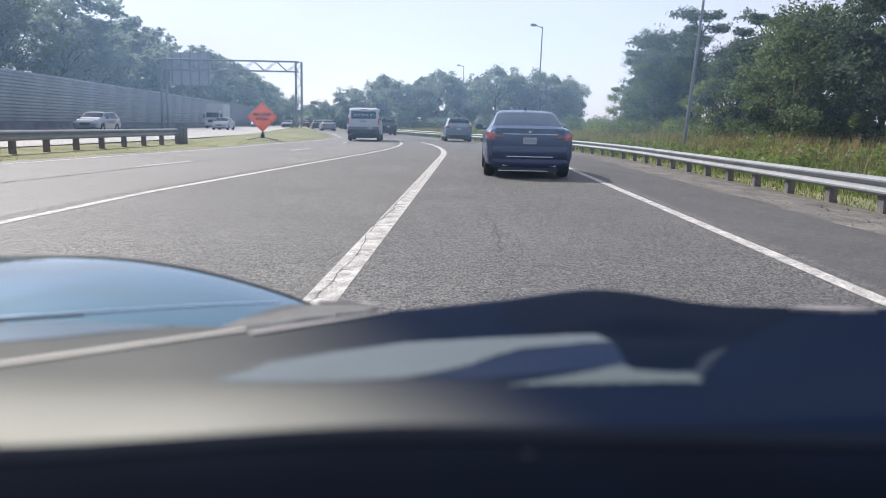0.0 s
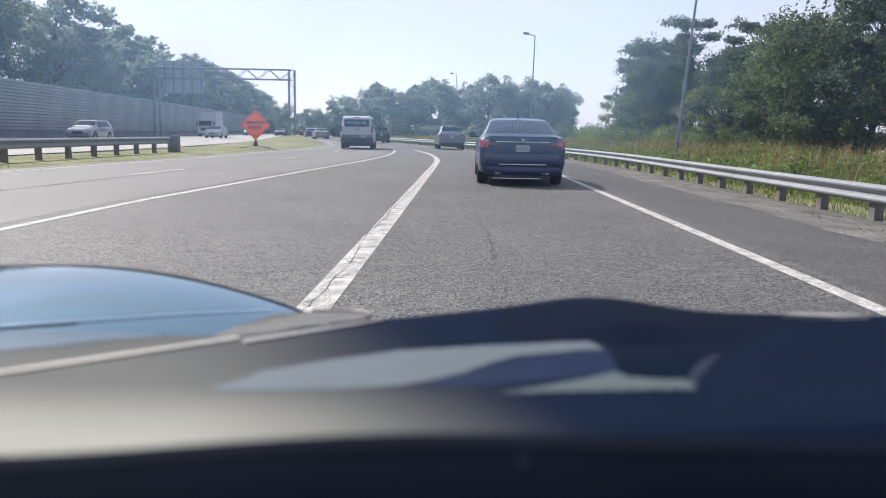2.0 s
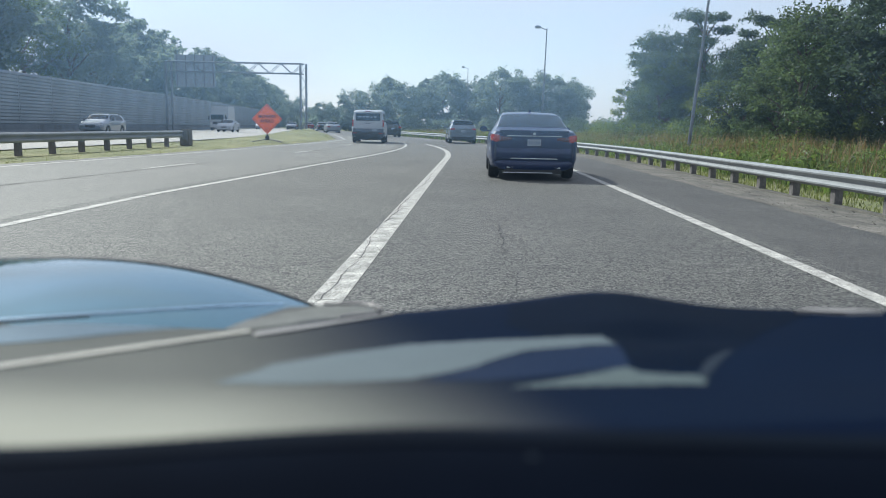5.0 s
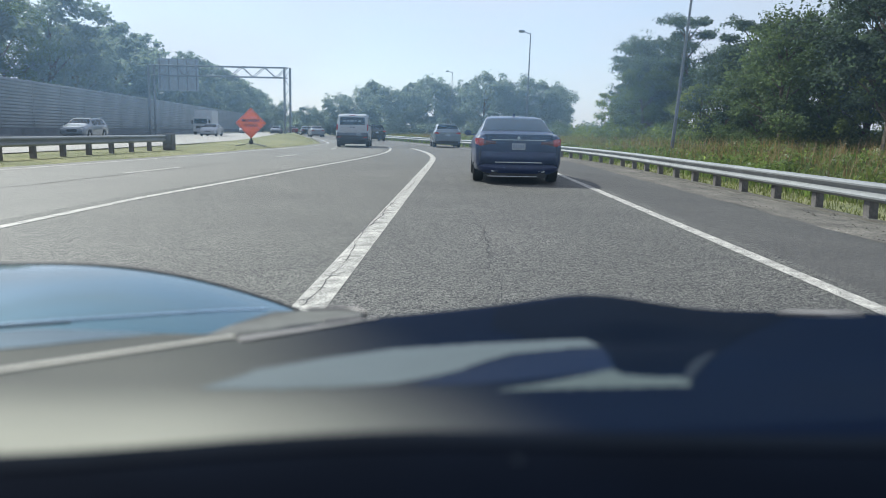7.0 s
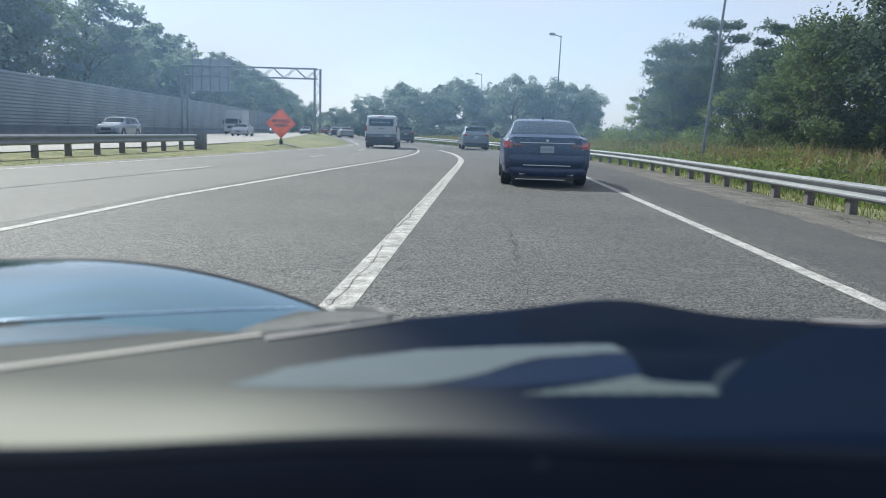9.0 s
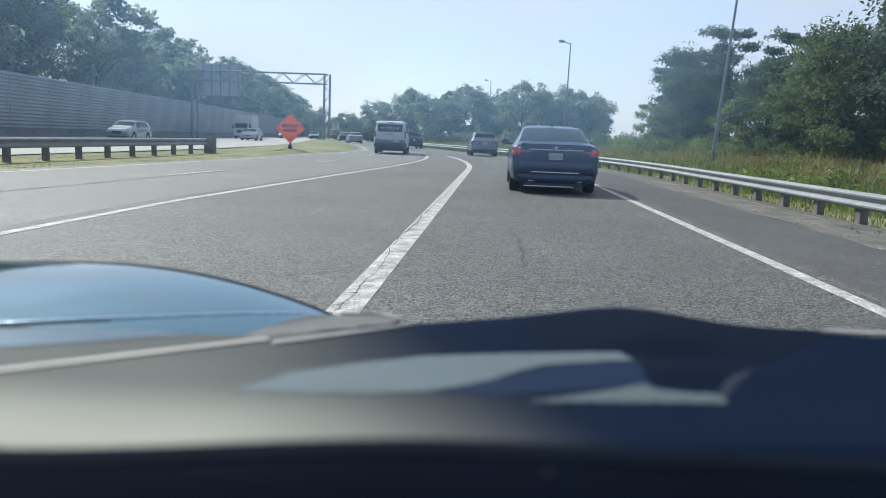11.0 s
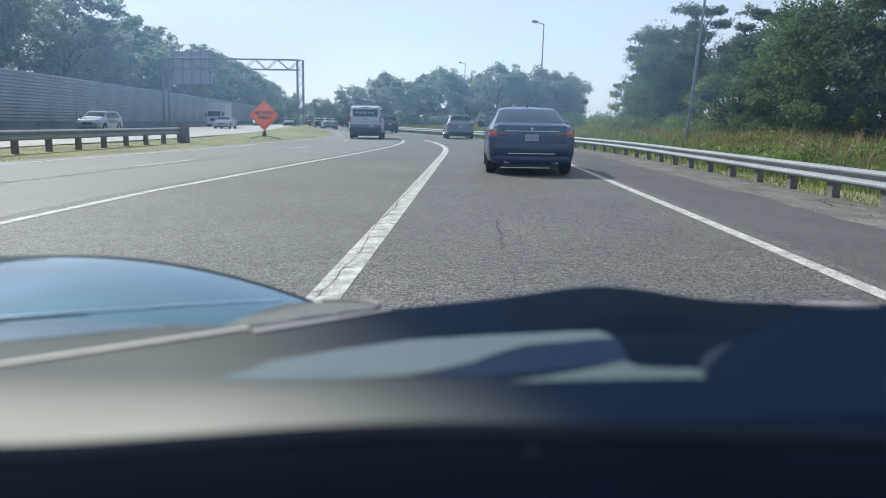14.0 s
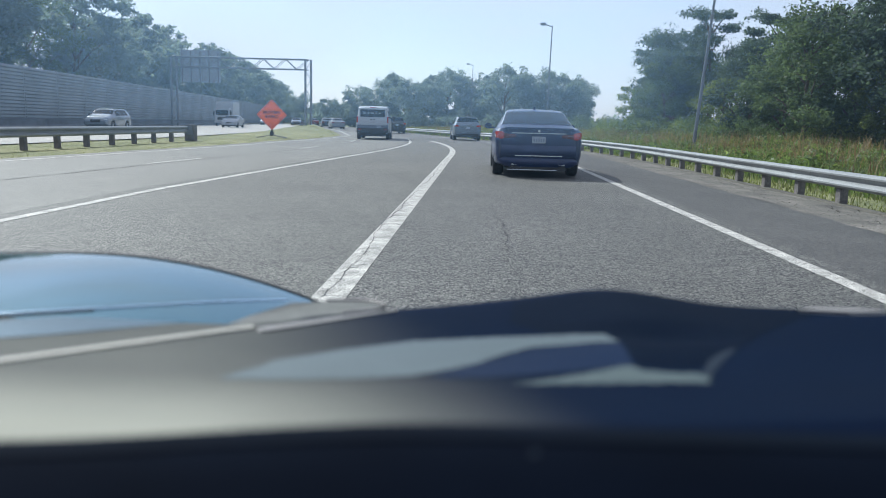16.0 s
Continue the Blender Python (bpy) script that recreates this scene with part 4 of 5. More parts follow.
def van(m):
    b = Body([
        (0.00, 0.95, 0.50, 1.22, 0.80, 1.90), (0.05, 1.00, 0.44, 1.24, 0.85, 1.98), (0.20, 1.02, 0.40, 1.25, 0.88, 2.03), (1.0, 1.03, 0.36, 1.26, 0.88, 2.07), (3.2, 1.03, 0.34, 1.25, 0.88, 2.06), (3.9, 1.02, 0.34, 1.20, 0.86, 1.96),
        (4.75, 1.00, 0.34, 1.12, 0.86, 1.36), (5.2, 0.97, 0.36, 1.00, 0.80, 1.16), (5.45, 0.90, 0.40, 0.85, 0.70, 0.95), (5.53, 0.80, 0.46, 0.72, 0.60, 0.78)], (1.05, 4.55), 0.41)
    t = common("passenger_van", "white passenger van with tinted windows on the middle lane", "van", b, M["white"], m, 0.35, "vans")
    for s in (-1, 1):
        # two rear doors below one wide window
        d = part("rear_door", boxed(s * 0.010, s * 0.86, -0.022, 0.02, 0.88, 1.93, 0.03), M["white"], t)
        part("handle", boxed(s * 0.03, s * 0.16, -0.045, -0.02, 1.20, 1.25, 0.008), M["plastic"], d)
        part("hinge", boxed(s * 0.85, s * 0.90, -0.030, 0.01, 1.30, 1.36, 0.006), M["white"], d)
        part("tail_light", boxed(s * 0.875, s * 0.985, -0.020, 0.09, 1.02, 1.42, 0.025), M["tail"], t, "tall red tail light")
        part("reflector", boxed(s * 0.70, s * 0.90, -0.108, -0.09, 0.60, 0.64, 0.004), M["tail"], t)
        for k in range(3):
            part("side_window", b.patch(0.35 + 1.2 * k, 1.45 + 1.2 * k, 0.53, 0.73, s), M["glass"], t, smooth=True)
        part("wing_mirror", boxed(s * 1.04, s * 1.25, 4.15, 4.27, 1.18, 1.48, 0.03), M["plastic"], t)
        part("mud_flap", boxed(s * 0.80, s * 0.98, 0.60, 0.63, 0.14, 0.44, 0.005), M["plastic"], t)
    pane = part("rear_window", boxed(-0.76, 0.76, -0.036, -0.016, 1.38, 1.84, 0.014), M["glass"], t, "wide tinted rear window")
    for k, w in enumerate((0.16, 0.10, 0.20, 0.08, 0.14)):
        x = -0.50 + 0.24 * k
        part("lettering", boxed(x - w / 2, x + w / 2, -0.042, -0.037, 1.58, 1.66, 0.003), M["sign_back"], pane, "pale unreadable lettering")
    part("windscreen", b.patch(3.95, 4.72, 0.82, 1.0, 0), M["glass"], t, smooth=True)
    part("bumper", boxed(-0.99, 0.99, -0.10, 0.14, 0.42, 0.72, 0.04), M["plastic"], t, "dark plastic bumper")
    part("lower_panel", boxed(-0.96, 0.96, -0.030, 0.06, 0.70, 0.90, 0.02), M["van_lower"], t, "shaded grey lower panel")
    part("tow_bar", boxed(-0.10, 0.10, -0.14, 0.10, 0.34, 0.42, 0.02), M["plastic"], t)
    part("high_brake_light", boxed(-0.18, 0.18, -0.01, 0.06, 1.945, 1.985, 0.01), M["tail"], t)
    plate(t, -0.040, 0.80, x=0.40)
    return t


def box_truck(m):
    """A light box lorry; its front looks to +y."""
    t = thing("box_truck", "white box truck with a tall cargo box coming the other way", "truck", m, "trucks")
    part("cargo_box", boxed(-1.15, 1.15, 0.0, 4.6, 0.95, 3.35, 0.03), M["white"], t)
    part("chassis", boxed(-0.45, 0.45, 0.1, 6.1, 0.55, 0.95, 0.03), M["plastic"], t)
    bm = boxed(-0.98, 0.98, 4.75, 6.35, 0.50, 2.45, 0.10)
    for v in bm.verts:
        if v.co.z > 1.5 and v.co.y > 5.9:
            v.co.y -= 0.28 * (v.co.z - 1.5)
    part("cab", bm, M["white"], t)
    part("windscreen", boxed(-0.84, 0.84, 6.16, 6.34, 1.50, 2.15, 0.03), M["glass"], t, m=pose(0, 0.02, 0))
    part("grille", boxed(-0.60, 0.60, 6.33, 6.39, 0.85, 1.20, 0.02), M["plastic"], t)
    part("bumper", boxed(-1.0, 1.0, 6.25, 6.45, 0.42, 0.70, 0.04), M["white"], t)
    for s in (-1, 1):
        part("headlight", boxed(s * 0.66, s * 0.92, 6.33, 6.40, 0.80, 1.00, 0.02), M["lamp_clear"], t, "clear headlight")
        part("side_window", boxed(s * 0.975, s * 0.99, 5.25, 6.0, 1.50, 2.15, 0.005), M["glass"], t)
        part("wing_mirror", boxed(s * 1.06, s * 1.26, 6.0, 6.1, 1.45, 1.95, 0.02), M["plastic"], t)
        for y in (1.2, 5.5):
            wheel(t, s * 0.88, y, 0.42, 0.26)
    part("skirt", boxed(-1.10, 1.10, 0.2, 0.9, 0.40, 0.60, 0.02), M["plastic"], t)
    return t


lead_car(pose(1.90, 16.7, 0.005, 0, 0, -2.2))
suv(M["grey_blue"], "grey-blue SUV far ahead in the same lane", pose(1.22, 53.0, 0.005, 0, 0, 3.5))
van(pose(-4.80, 49.0, 0.005, 0, 0, 2))
suv(M["black_paint"], "black SUV far ahead beyond the van", pose(-5.2, 78, 0.005, 0, 0, 13))
saloon(M["silver"], "silver saloon car far ahead on the bend", pose(-15.0, 106, 0.005, 0, 0, 14))
saloon(M["black_paint"], "dark saloon car far ahead on the bend", pose(-19.2, 124, 0.005, 0, 0, 14))
saloon(M["red_paint"], "dark red saloon car far off round the bend", pose(-27.5, 160, 0.005, 0, 0, 14))
suv(M["grey_blue"], "grey-blue estate car coming the other way", pose(-25.6, 61.0, 0.005, 0, 0, 182))
saloon(M["white"], "white saloon car coming the other way", pose(-26.2, 97.0, 0.005, 0, 0, 184))
box_truck(pose(-31.6, 114.0, 0.005, 0, 0, 184))
saloon(M["silver"], "silver saloon car far off, coming the other way", pose(-33.5, 146, 0.005, 0, 0, 185))
saloon(M["black_paint"], "dark saloon car far off, coming the other way", pose(-29.8, 155, 0.005, 0, 0, 185))
saloon(M["white"], "white saloon car far off, coming the other way", pose(-38.0, 200, 0.005, 0, 0, 186))


# ---------------------------------------------------------------- poles, gantry and signs
def street_lamp(x, y, h, lean, label):
    t = thing("street_lamp", label, "street lamp", pose(x, y, ground_at(x, y), 0, lean, 0), "street lamps")
    bm = bmesh.new()
    tube(bm, (0, 0, -0.3), (0, 0, h), 0.10, 0.05, 12)
    part("pole", bm, M["steel"], t)
    part("base_plate", boxed(-0.2, 0.2, -0.2, 0.2, -0.05, 0.06, 0.01), M["steel"], t)
    bm = bmesh.new()
    tube(bm, (0, 0, h - 0.15), (-0.75, -0.2, h + 0.05), 0.045, 0.04, 8)
    arm = part("arm", bm, M["steel"], t)
    part("lamp_head", boxed(-1.25, -0.65, -0.42, -0.02, h - 0.06, h + 0.20, 0.05), M["sign_back"], t)


street_lamp(10.0, 82.0, 11.2, 1.0, "tall grey street lamp behind the guard rail")
street_lamp(13.0, 42.0, 11.2, 4.0, "tall leaning grey street lamp among the roadside weeds")
street_lamp(4.0, 150.0, 12.0, 0.5, "far grey street lamp beyond the bend")


def gantry(y):
    x0, x1, zt = -34.2, -17.6, 8.4
    t = thing("sign_gantry", "grey steel truss gantry carrying a sign over the carriageway", "gantry")
    for x in (x0, x1):
        for dx in (-0.35, 0.35):
            bm = bmesh.new()
            tube(bm, (x + dx, y, -0.2), (x + dx, y, zt), 0.14, None, 12)
            part("post", bm, M["steel"], t)
        bm = bmesh.new()
        n = 7
        for i in range(n):
            s = 1 if i % 2 else -1
            tube(bm, (x + s * 0.35, y, 0.5 + i * 1.1), (x - s * 0.35, y, 1.6 + i * 1.1), 0.04, None, 6)
        part("post_brace", bm, M["steel"], t)
    for dz in (0, -1.2):
        for dy in (-0.5, 0.5):
            bm = bmesh.new()
            tube(bm, (x0, y + dy, zt + dz), (x1, y + dy, zt + dz), 0.07, None, 8)
            part("chord", bm, M["steel"], t)
    n = 12
    for dy in (-0.5, 0.5):
        bm = bmesh.new()
        for i in range(n):
            a, b = x0 + (x1 - x0) * i / n, x0 + (x1 - x0) * (i + 1) / n
            s = i % 2
            tube(bm, (a, y + dy, zt - 1.2 * s), (b, y + dy, zt - 1.2 * (1 - s)), 0.04, None, 6)
        part("lattice", bm, M["steel"], t)
    sg = part("sign_panel", boxed(-33.6, -28.6, y + 0.62, y + 0.68, 5.4, 9.3, 0.02), M["sign_back"], t)
    for k in range(5):
        part("stiffener", boxed(-33.4 + k * 1.12, -33.3 + k * 1.12, y + 0.52, y + 0.62, 5.5, 9.2), M["steel"], sg)


gantry(98.0)


def road_work_sign(x, y, s=1.0):
    z = ground_at(x, y)
    t = thing("warning_sign", "orange diamond warning sign on a folding stand in the grass", "sign", pose(x, y, z + 0.02, 0, 0, 4))
    bm = boxed(-0.61, 0.61, -0.012, 0.012, -0.61, 0.61, 0.008)
    bmesh.ops.bevel(bm, geom=[e for e in bm.edges if abs(e.verts[0].co.x - e.verts[1].co.x) < 1e-4 and abs(e.verts[0].co.z - e.verts[1].co.z) < 1e-4], offset=0.03, segments=2, affect="EDGES")
    bmesh.ops.rotate(bm, verts=bm.verts, cent=(0, 0, 0), matrix=Matrix.Rotation(radians(45), 3, "Y"))
    bmesh.ops.translate(bm, verts=bm.verts, vec=(0, 0, 1.32))
    face = part("sign_face", bm, M["orange"], t)
    for word, dz in (("MOWERS", 0.06), ("AHEAD", -0.20)):
        cu = bpy.data.curves.new("words", "FONT")
        cu.body, cu.size, cu.align_x, cu.extrude, cu.offset = word, 0.24, "CENTER", 0.003, 0.006
        tmp = bpy.data.objects.new("words", cu)
        scene.collection.objects.link(tmp)
        me = bpy.data.meshes.new_from_object(tmp.evaluated_get(bpy.context.evaluated_depsgraph_get()))
        bpy.data.objects.remove(tmp)
        me.materials.clear()
        me.materials.append(M["sign_black"])
        part("lettering", me, None, face, "black letters", m=pose(0, -0.018, 1.32 + dz, 90, 0, 0))
    bm = bmesh.new()
    w = 0.028
    for a, b in (((-0.80, 0), (0, 0.80)), ((0, 0.80), (0.80, 0)), ((0.80, 0), (0, -0.80)), ((0, -0.80), (-0.80, 0))):
        tube(bm, (a[0], -0.014, 1.32 + a[1]), (b[0], -0.014, 1.32 + b[1]), 0.008, None, 4)
    part("border", bm, M["sign_black"], face)
    part("stem", boxed(-0.05, 0.05, 0.0, 0.05, 0.10, 0.62, 0.01), M["plastic"], t)
    part("mount", boxed(-0.11, 0.11, -0.05, 0.09, 0.10, 0.34, 0.02), M["plastic"], t)
    for sx in (-1, 1):
        for sy in (-1, 1):
            bm = bmesh.new()
            tube(bm, (0, 0, 0.16), (sx * 0.85, sy * 0.35, 0.0), 0.022, None, 6)
            part("leg", bm, M["steel"], t)


road_work_sign(-10.4, 46.0)


# ---------------------------------------------------------------- own bonnet
def bonnet_height(x, y):
    """Height of the bonnet skin over the road."""
    zc = 0.811 + 0.026 * math.exp(-((x - 0.27) / 0.13) ** 2) - 0.030 * (1 - smooth01(-0.25, 0.15, x))
    k = (y - 0.60) / 0.70
    zn = 0.838 + 0.045 * smooth01(-0.3, 0.5, x)
    z = zn + (zc - zn) * k
    if y > 1.22:
        z -= 0.55 * (y - 1.22) ** 1.6
    z -= 0.022 * smooth01(1.12, 1.22, y) * (1 - smooth01(-0.36, -0.20, x))
    # hollow beside the raised middle
    z -= 0.010 * math.exp(-((x - 0.27) / 0.07) ** 2 - ((y - 0.92) / 0.06) ** 2)
    return z


def fender_height(x, y):
    """The wing swells up to its crest and lies level there."""
    d = (x + 0.80) / 0.50
    k = (y - 1.12) / 0.58
    return 0.795 - (0.092 * d * d if d > 0 else 0.03 * d * d) - 0.075 * (1 - min(k, 1.0)) ** 2


def skin(fz, x0, x1, y0, y1, nx, ny, thick=0.012):
    vs = []
    for j in range(ny + 1):
        for i in range(nx + 1):
            x, y = x0 + (x1 - x0) * i / nx, y0 + (y1 - y0) * j / ny
            vs.append((x, y, fz(x, y)))
    n = len(vs)
    vs += [(x, y, z - thick) for x, y, z in vs]
    fs = []
    for j in range(ny):
        for i in range(nx):
            a = j * (nx + 1) + i
            fs.append((a, a + 1, a + nx + 2, a + nx + 1))
            fs.append((n + a, n + a + nx + 1, n + a + nx + 2, n + a + 1))
    return vs, fs


def facet(points, lift, n=1):
    """A raised flat panel on the bonnet with the given outline."""
    bm = bmesh.new()
    lo = [bm.verts.new((x, y, bonnet_height(x, y) - 0.004)) for x, y in points]
    hi = [bm.verts.new((x * 0.985 + 0.015 * 0.05, y, bonnet_height(x, y) + lift)) for x, y in points]
    bm.faces.new(hi)
    k = len(points)
    for i in range(k):
        bm.faces.new((lo[i], lo[(i + 1) % k], hi[(i + 1) % k], hi[i]))
    return bm


def inside(points, x, y):
    odd = False
    for (xa, ya), (xb, yb) in zip(points, points[1:] + points[:1]):
        if (ya > y) != (yb > y) and x < xa + (y - ya) * (xb - xa) / (yb - ya):
            odd = not odd
    return odd


def inlay(points, lift, cell=0.004):
    """A panel that follows the bonnet's skin within the given outline."""
    x0, x1 = min(q[0] for q in points), max(q[0] for q in points)
    y0, y1 = min(q[1] for q in points), max(q[1] for q in points)
    at, vs, fs = {}, [], []

    def corner(i, j):
        if (i, j) not in at:
            x, y = x0 + i * cell, y0 + j * cell
            at[i, j] = len(vs)
            vs.append((x, y, bonnet_height(x, y) + lift))
        return at[i, j]

    for i in range(int((x1 - x0) / cell) + 1):
        for j in range(int((y1 - y0) / cell) + 1):
            if inside(points, x0 + (i + 0.5) * cell, y0 + (j + 0.5) * cell):
                fs.append((corner(i, j), corner(i + 1, j), corner(i + 1, j + 1), corner(i, j + 1)))
    return vs, fs


def arch(y):
    """The bulge beside the hollow."""
    return 0.256 + 0.55 * (y - 0.72) + 0.32 * (y - 0.72) ** 2


own = thing("sports_car", "dark sports car with dark bonnet, scoop and glossy wing", "car")
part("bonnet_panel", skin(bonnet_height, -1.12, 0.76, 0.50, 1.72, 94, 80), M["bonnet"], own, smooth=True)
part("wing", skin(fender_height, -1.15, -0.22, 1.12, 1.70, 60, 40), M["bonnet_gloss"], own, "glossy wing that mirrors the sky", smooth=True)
part("wing_edge", pipe([(-1.15 + 0.015 * i, 1.703, fender_height(-1.15 + 0.015 * i, 1.70) - 0.002) for i in range(63)], 0.006), M["plastic"], own, "dark edge of the wing", smooth=True)
part("scoop_facet", inlay([(-0.244, 0.805), (-0.212, 0.862), (-0.2, 0.896), (-0.126, 0.945), (-0.042, 0.973), (0.059, 0.962), (0.129, 0.945), (0.199, 0.936), (0.209, 0.893), (0.148, 0.886), (0.102, 0.886), (0.067, 0.861), (0.04, 0.829), (0.002, 0.804), (-0.034, 0.79), (-0.081, 0.79), (-0.13, 0.793)], 0.0008), M["bonnet_facet"], own, "facet of the scoop, painted pale with reflected sky")
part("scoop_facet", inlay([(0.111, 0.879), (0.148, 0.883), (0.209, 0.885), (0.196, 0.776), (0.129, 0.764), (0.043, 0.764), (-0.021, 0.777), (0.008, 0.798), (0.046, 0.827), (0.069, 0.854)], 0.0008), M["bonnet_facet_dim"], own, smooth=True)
part("scoop_lip", inlay([(0.066, 0.732), (0.127, 0.749), (0.163, 0.764), (0.194, 0.777), (0.198, 0.755), (0.224, 0.737), (0.259, 0.728), (0.248, 0.697)], 0.0008), M["lip"], own, "lip of the scoop, painted pale with reflected sky")
# raised strips along the seam; their pale colours are its sunlit streaks
part("seam_streak", facet([(-0.66, 0.709), (-0.29, 1.117), (-0.281, 1.102), (-0.650, 0.697)], 0.003), M["seam_dull"], own)
part("seam_streak", facet([(-0.276, 1.094), (-0.191, 1.173), (-0.081, 1.237), (-0.079, 1.224), (-0.185, 1.152), (-0.265, 1.072)], 0.003), M["seam"], own)
# grey pad where the seam curls round at the crest, its rim highlight painted
pad = [(-0.352, 1.185), (-0.318, 1.236), (-0.260, 1.286), (-0.203, 1.306), (-0.145, 1.314), (-0.110, 1.300), (-0.100, 1.282), (-0.114, 1.259), (-0.164, 1.224), (-0.264, 1.187)]
bm = bmesh.new()
lo = [bm.verts.new((x, y, 0.755)) for x, y in pad]
top = [max(bonnet_height(x, y) + 0.001, 0.770 + 0.0235 * smooth01(1.18, 1.29, y)) for x, y in pad]
hi = [bm.verts.new((x, y, z)) for (x, y), z in zip(pad, top)]
bm.faces.new(hi)
for i in range(len(pad)):
    j = (i + 1) % len(pad)
    bm.faces.new((lo[i], lo[j], hi[j], hi[i]))
part("crest_pad", bm, M["pad"], own, "grey pad at the crest")
part("pad_rim", pipe([(x, y, z + 0.001) for (x, y), z in list(zip(pad, top))[3:9]], 0.0035), M["seam"], own, "curled rim with its highlight painted pale", smooth=True)
# narrow crescent whose pale colour is a painted highlight
part("scoop_side", inlay([(arch(0.715 + 0.12 * k / 8) - 0.014 * math.sin(math.pi * (k + 1) / 10), 0.715 + 0.12 * k / 8) for k in range(9)] + [(arch(0.715 + 0.12 * k / 8) + 0.001, 0.715 + 0.12 * k / 8) for k in range(9)][::-1], 0.0009, 0.002), M["scoop_side"], own, "side of the scoop with a pale painted highlight")
part("corner_piece", facet([(0.555, 1.185), (0.60, 1.215), (0.68, 1.215), (0.70, 1.195), (0.63, 1.175)], 0.006), M["seam"], own, "small pale corner piece")

sweep = [(arch(0.755 + 0.46 * k / 16), 0.755 + 0.46 * k / 16) for k in range(17)][::-1]
part("scoop_hollow", inlay([(0.130, 0.962), (0.09, 1.05), (0.11, 1.215)] + sweep + [(0.227, 0.754), (0.204, 0.774), (0.196, 0.831), (0.205, 0.90), (0.205, 0.945)], 0.0006), M["hollow"], own, "hollow behind the scoop, shade painted in", smooth=True)
bm = facet([(-0.90, 0.90), (-0.633, 1.088), (-0.587, 1.120), (-0.52, 1.135), (-0.40, 1.135), (-0.47, 1.075), (-0.528, 1.026), (-0.579, 0.994), (-0.84, 0.82)], 0.0012)
for v in bm.verts:  # it rises towards the wing
    v.co.z += 0.06 * max(0.0, -0.582 * (v.co.x + 0.84) + 0.813 * (v.co.y - 0.82))
part("wing_shoulder", bm, M["shoulder"], own, "shoulder beside the wing, mirrored sky painted blue")
line = [(-0.90, 0.905), (-0.76, 1.003), (-0.628, 1.094)]
crease = [(-1.10 + 0.76 * k / 24, 1.245 + 0.36 * (k / 24) ** 3 + 0.02 * k / 24) for k in range(25)]
# thin pale metal rod added as the highlight along the crease
part("wing_crease", pipe([(x, y + 0.006, fender_height(x, y + 0.006) + 0.001) for x, y in crease], 0.0030), M["crease"], own, "pale rod along the wing crease, added as its highlight", smooth=True)
part("crease_groove", pipe([(x, y - 0.002, fender_height(x, y - 0.002) + 0.001) for x, y in crease[:16]], 0.0014), M["plastic"], own, smooth=True)
part("shut_line", pipe([(x, y, bonnet_height(x, y) + 0.003 + 0.06 * max(0.0, -0.582 * (x + 0.84) + 0.813 * (y - 0.82))) for x, y in line], 0.0013), M["plastic"], own, smooth=True)


def dash_height(x, y):
    return 0.913 - 0.022 * (1 - smooth01(-0.34, 0.02, x)) - 1.2 * max(0.0, y - 0.40) ** 2 - 0.10 * max(0.0, 0.40 - y)


part("dash_edge", skin(dash_height, -1.08, 0.72, 0.08, 0.49, 60, 24, 0.02), M["dash"], own, "black dash top below the windscreen", smooth=True)
# strip over the rounded edge, coloured lighter for the light it catches
part("dash_front", skin(lambda x, y: dash_height(x, y) + 0.0015, -1.06, 0.70, 0.448, 0.489, 60, 6, 0.001), M["dash_front"], own, "front strip of the dash, its lit edge painted lighter", smooth=True)

# small disc added in place of a faint spot reflected in the windscreen
bm = bmesh.new()
tube(bm, (0.054, 0.425, dash_height(0.054, 0.425) - 0.002), (0.054, 0.425, dash_height(0.054, 0.425) + 0.0015), 0.0034, 0.0028, 12)
part("glass_spot_disc", bm, M["scoop_side"], own, "small pale disc added for a faint spot in the windscreen")


# the rest of the car that carries the camera: its middle lies at x = CX
CX = -0.195


def nose_height(x, y):
    k = smooth01(1.66, 2.16, y)
    a = max(bonnet_height(x, 1.70), fender_height(x, 1.70) - 0.012 if x < -0.22 else 0) - 0.012
    return a * (1 - k) + 0.50 * k


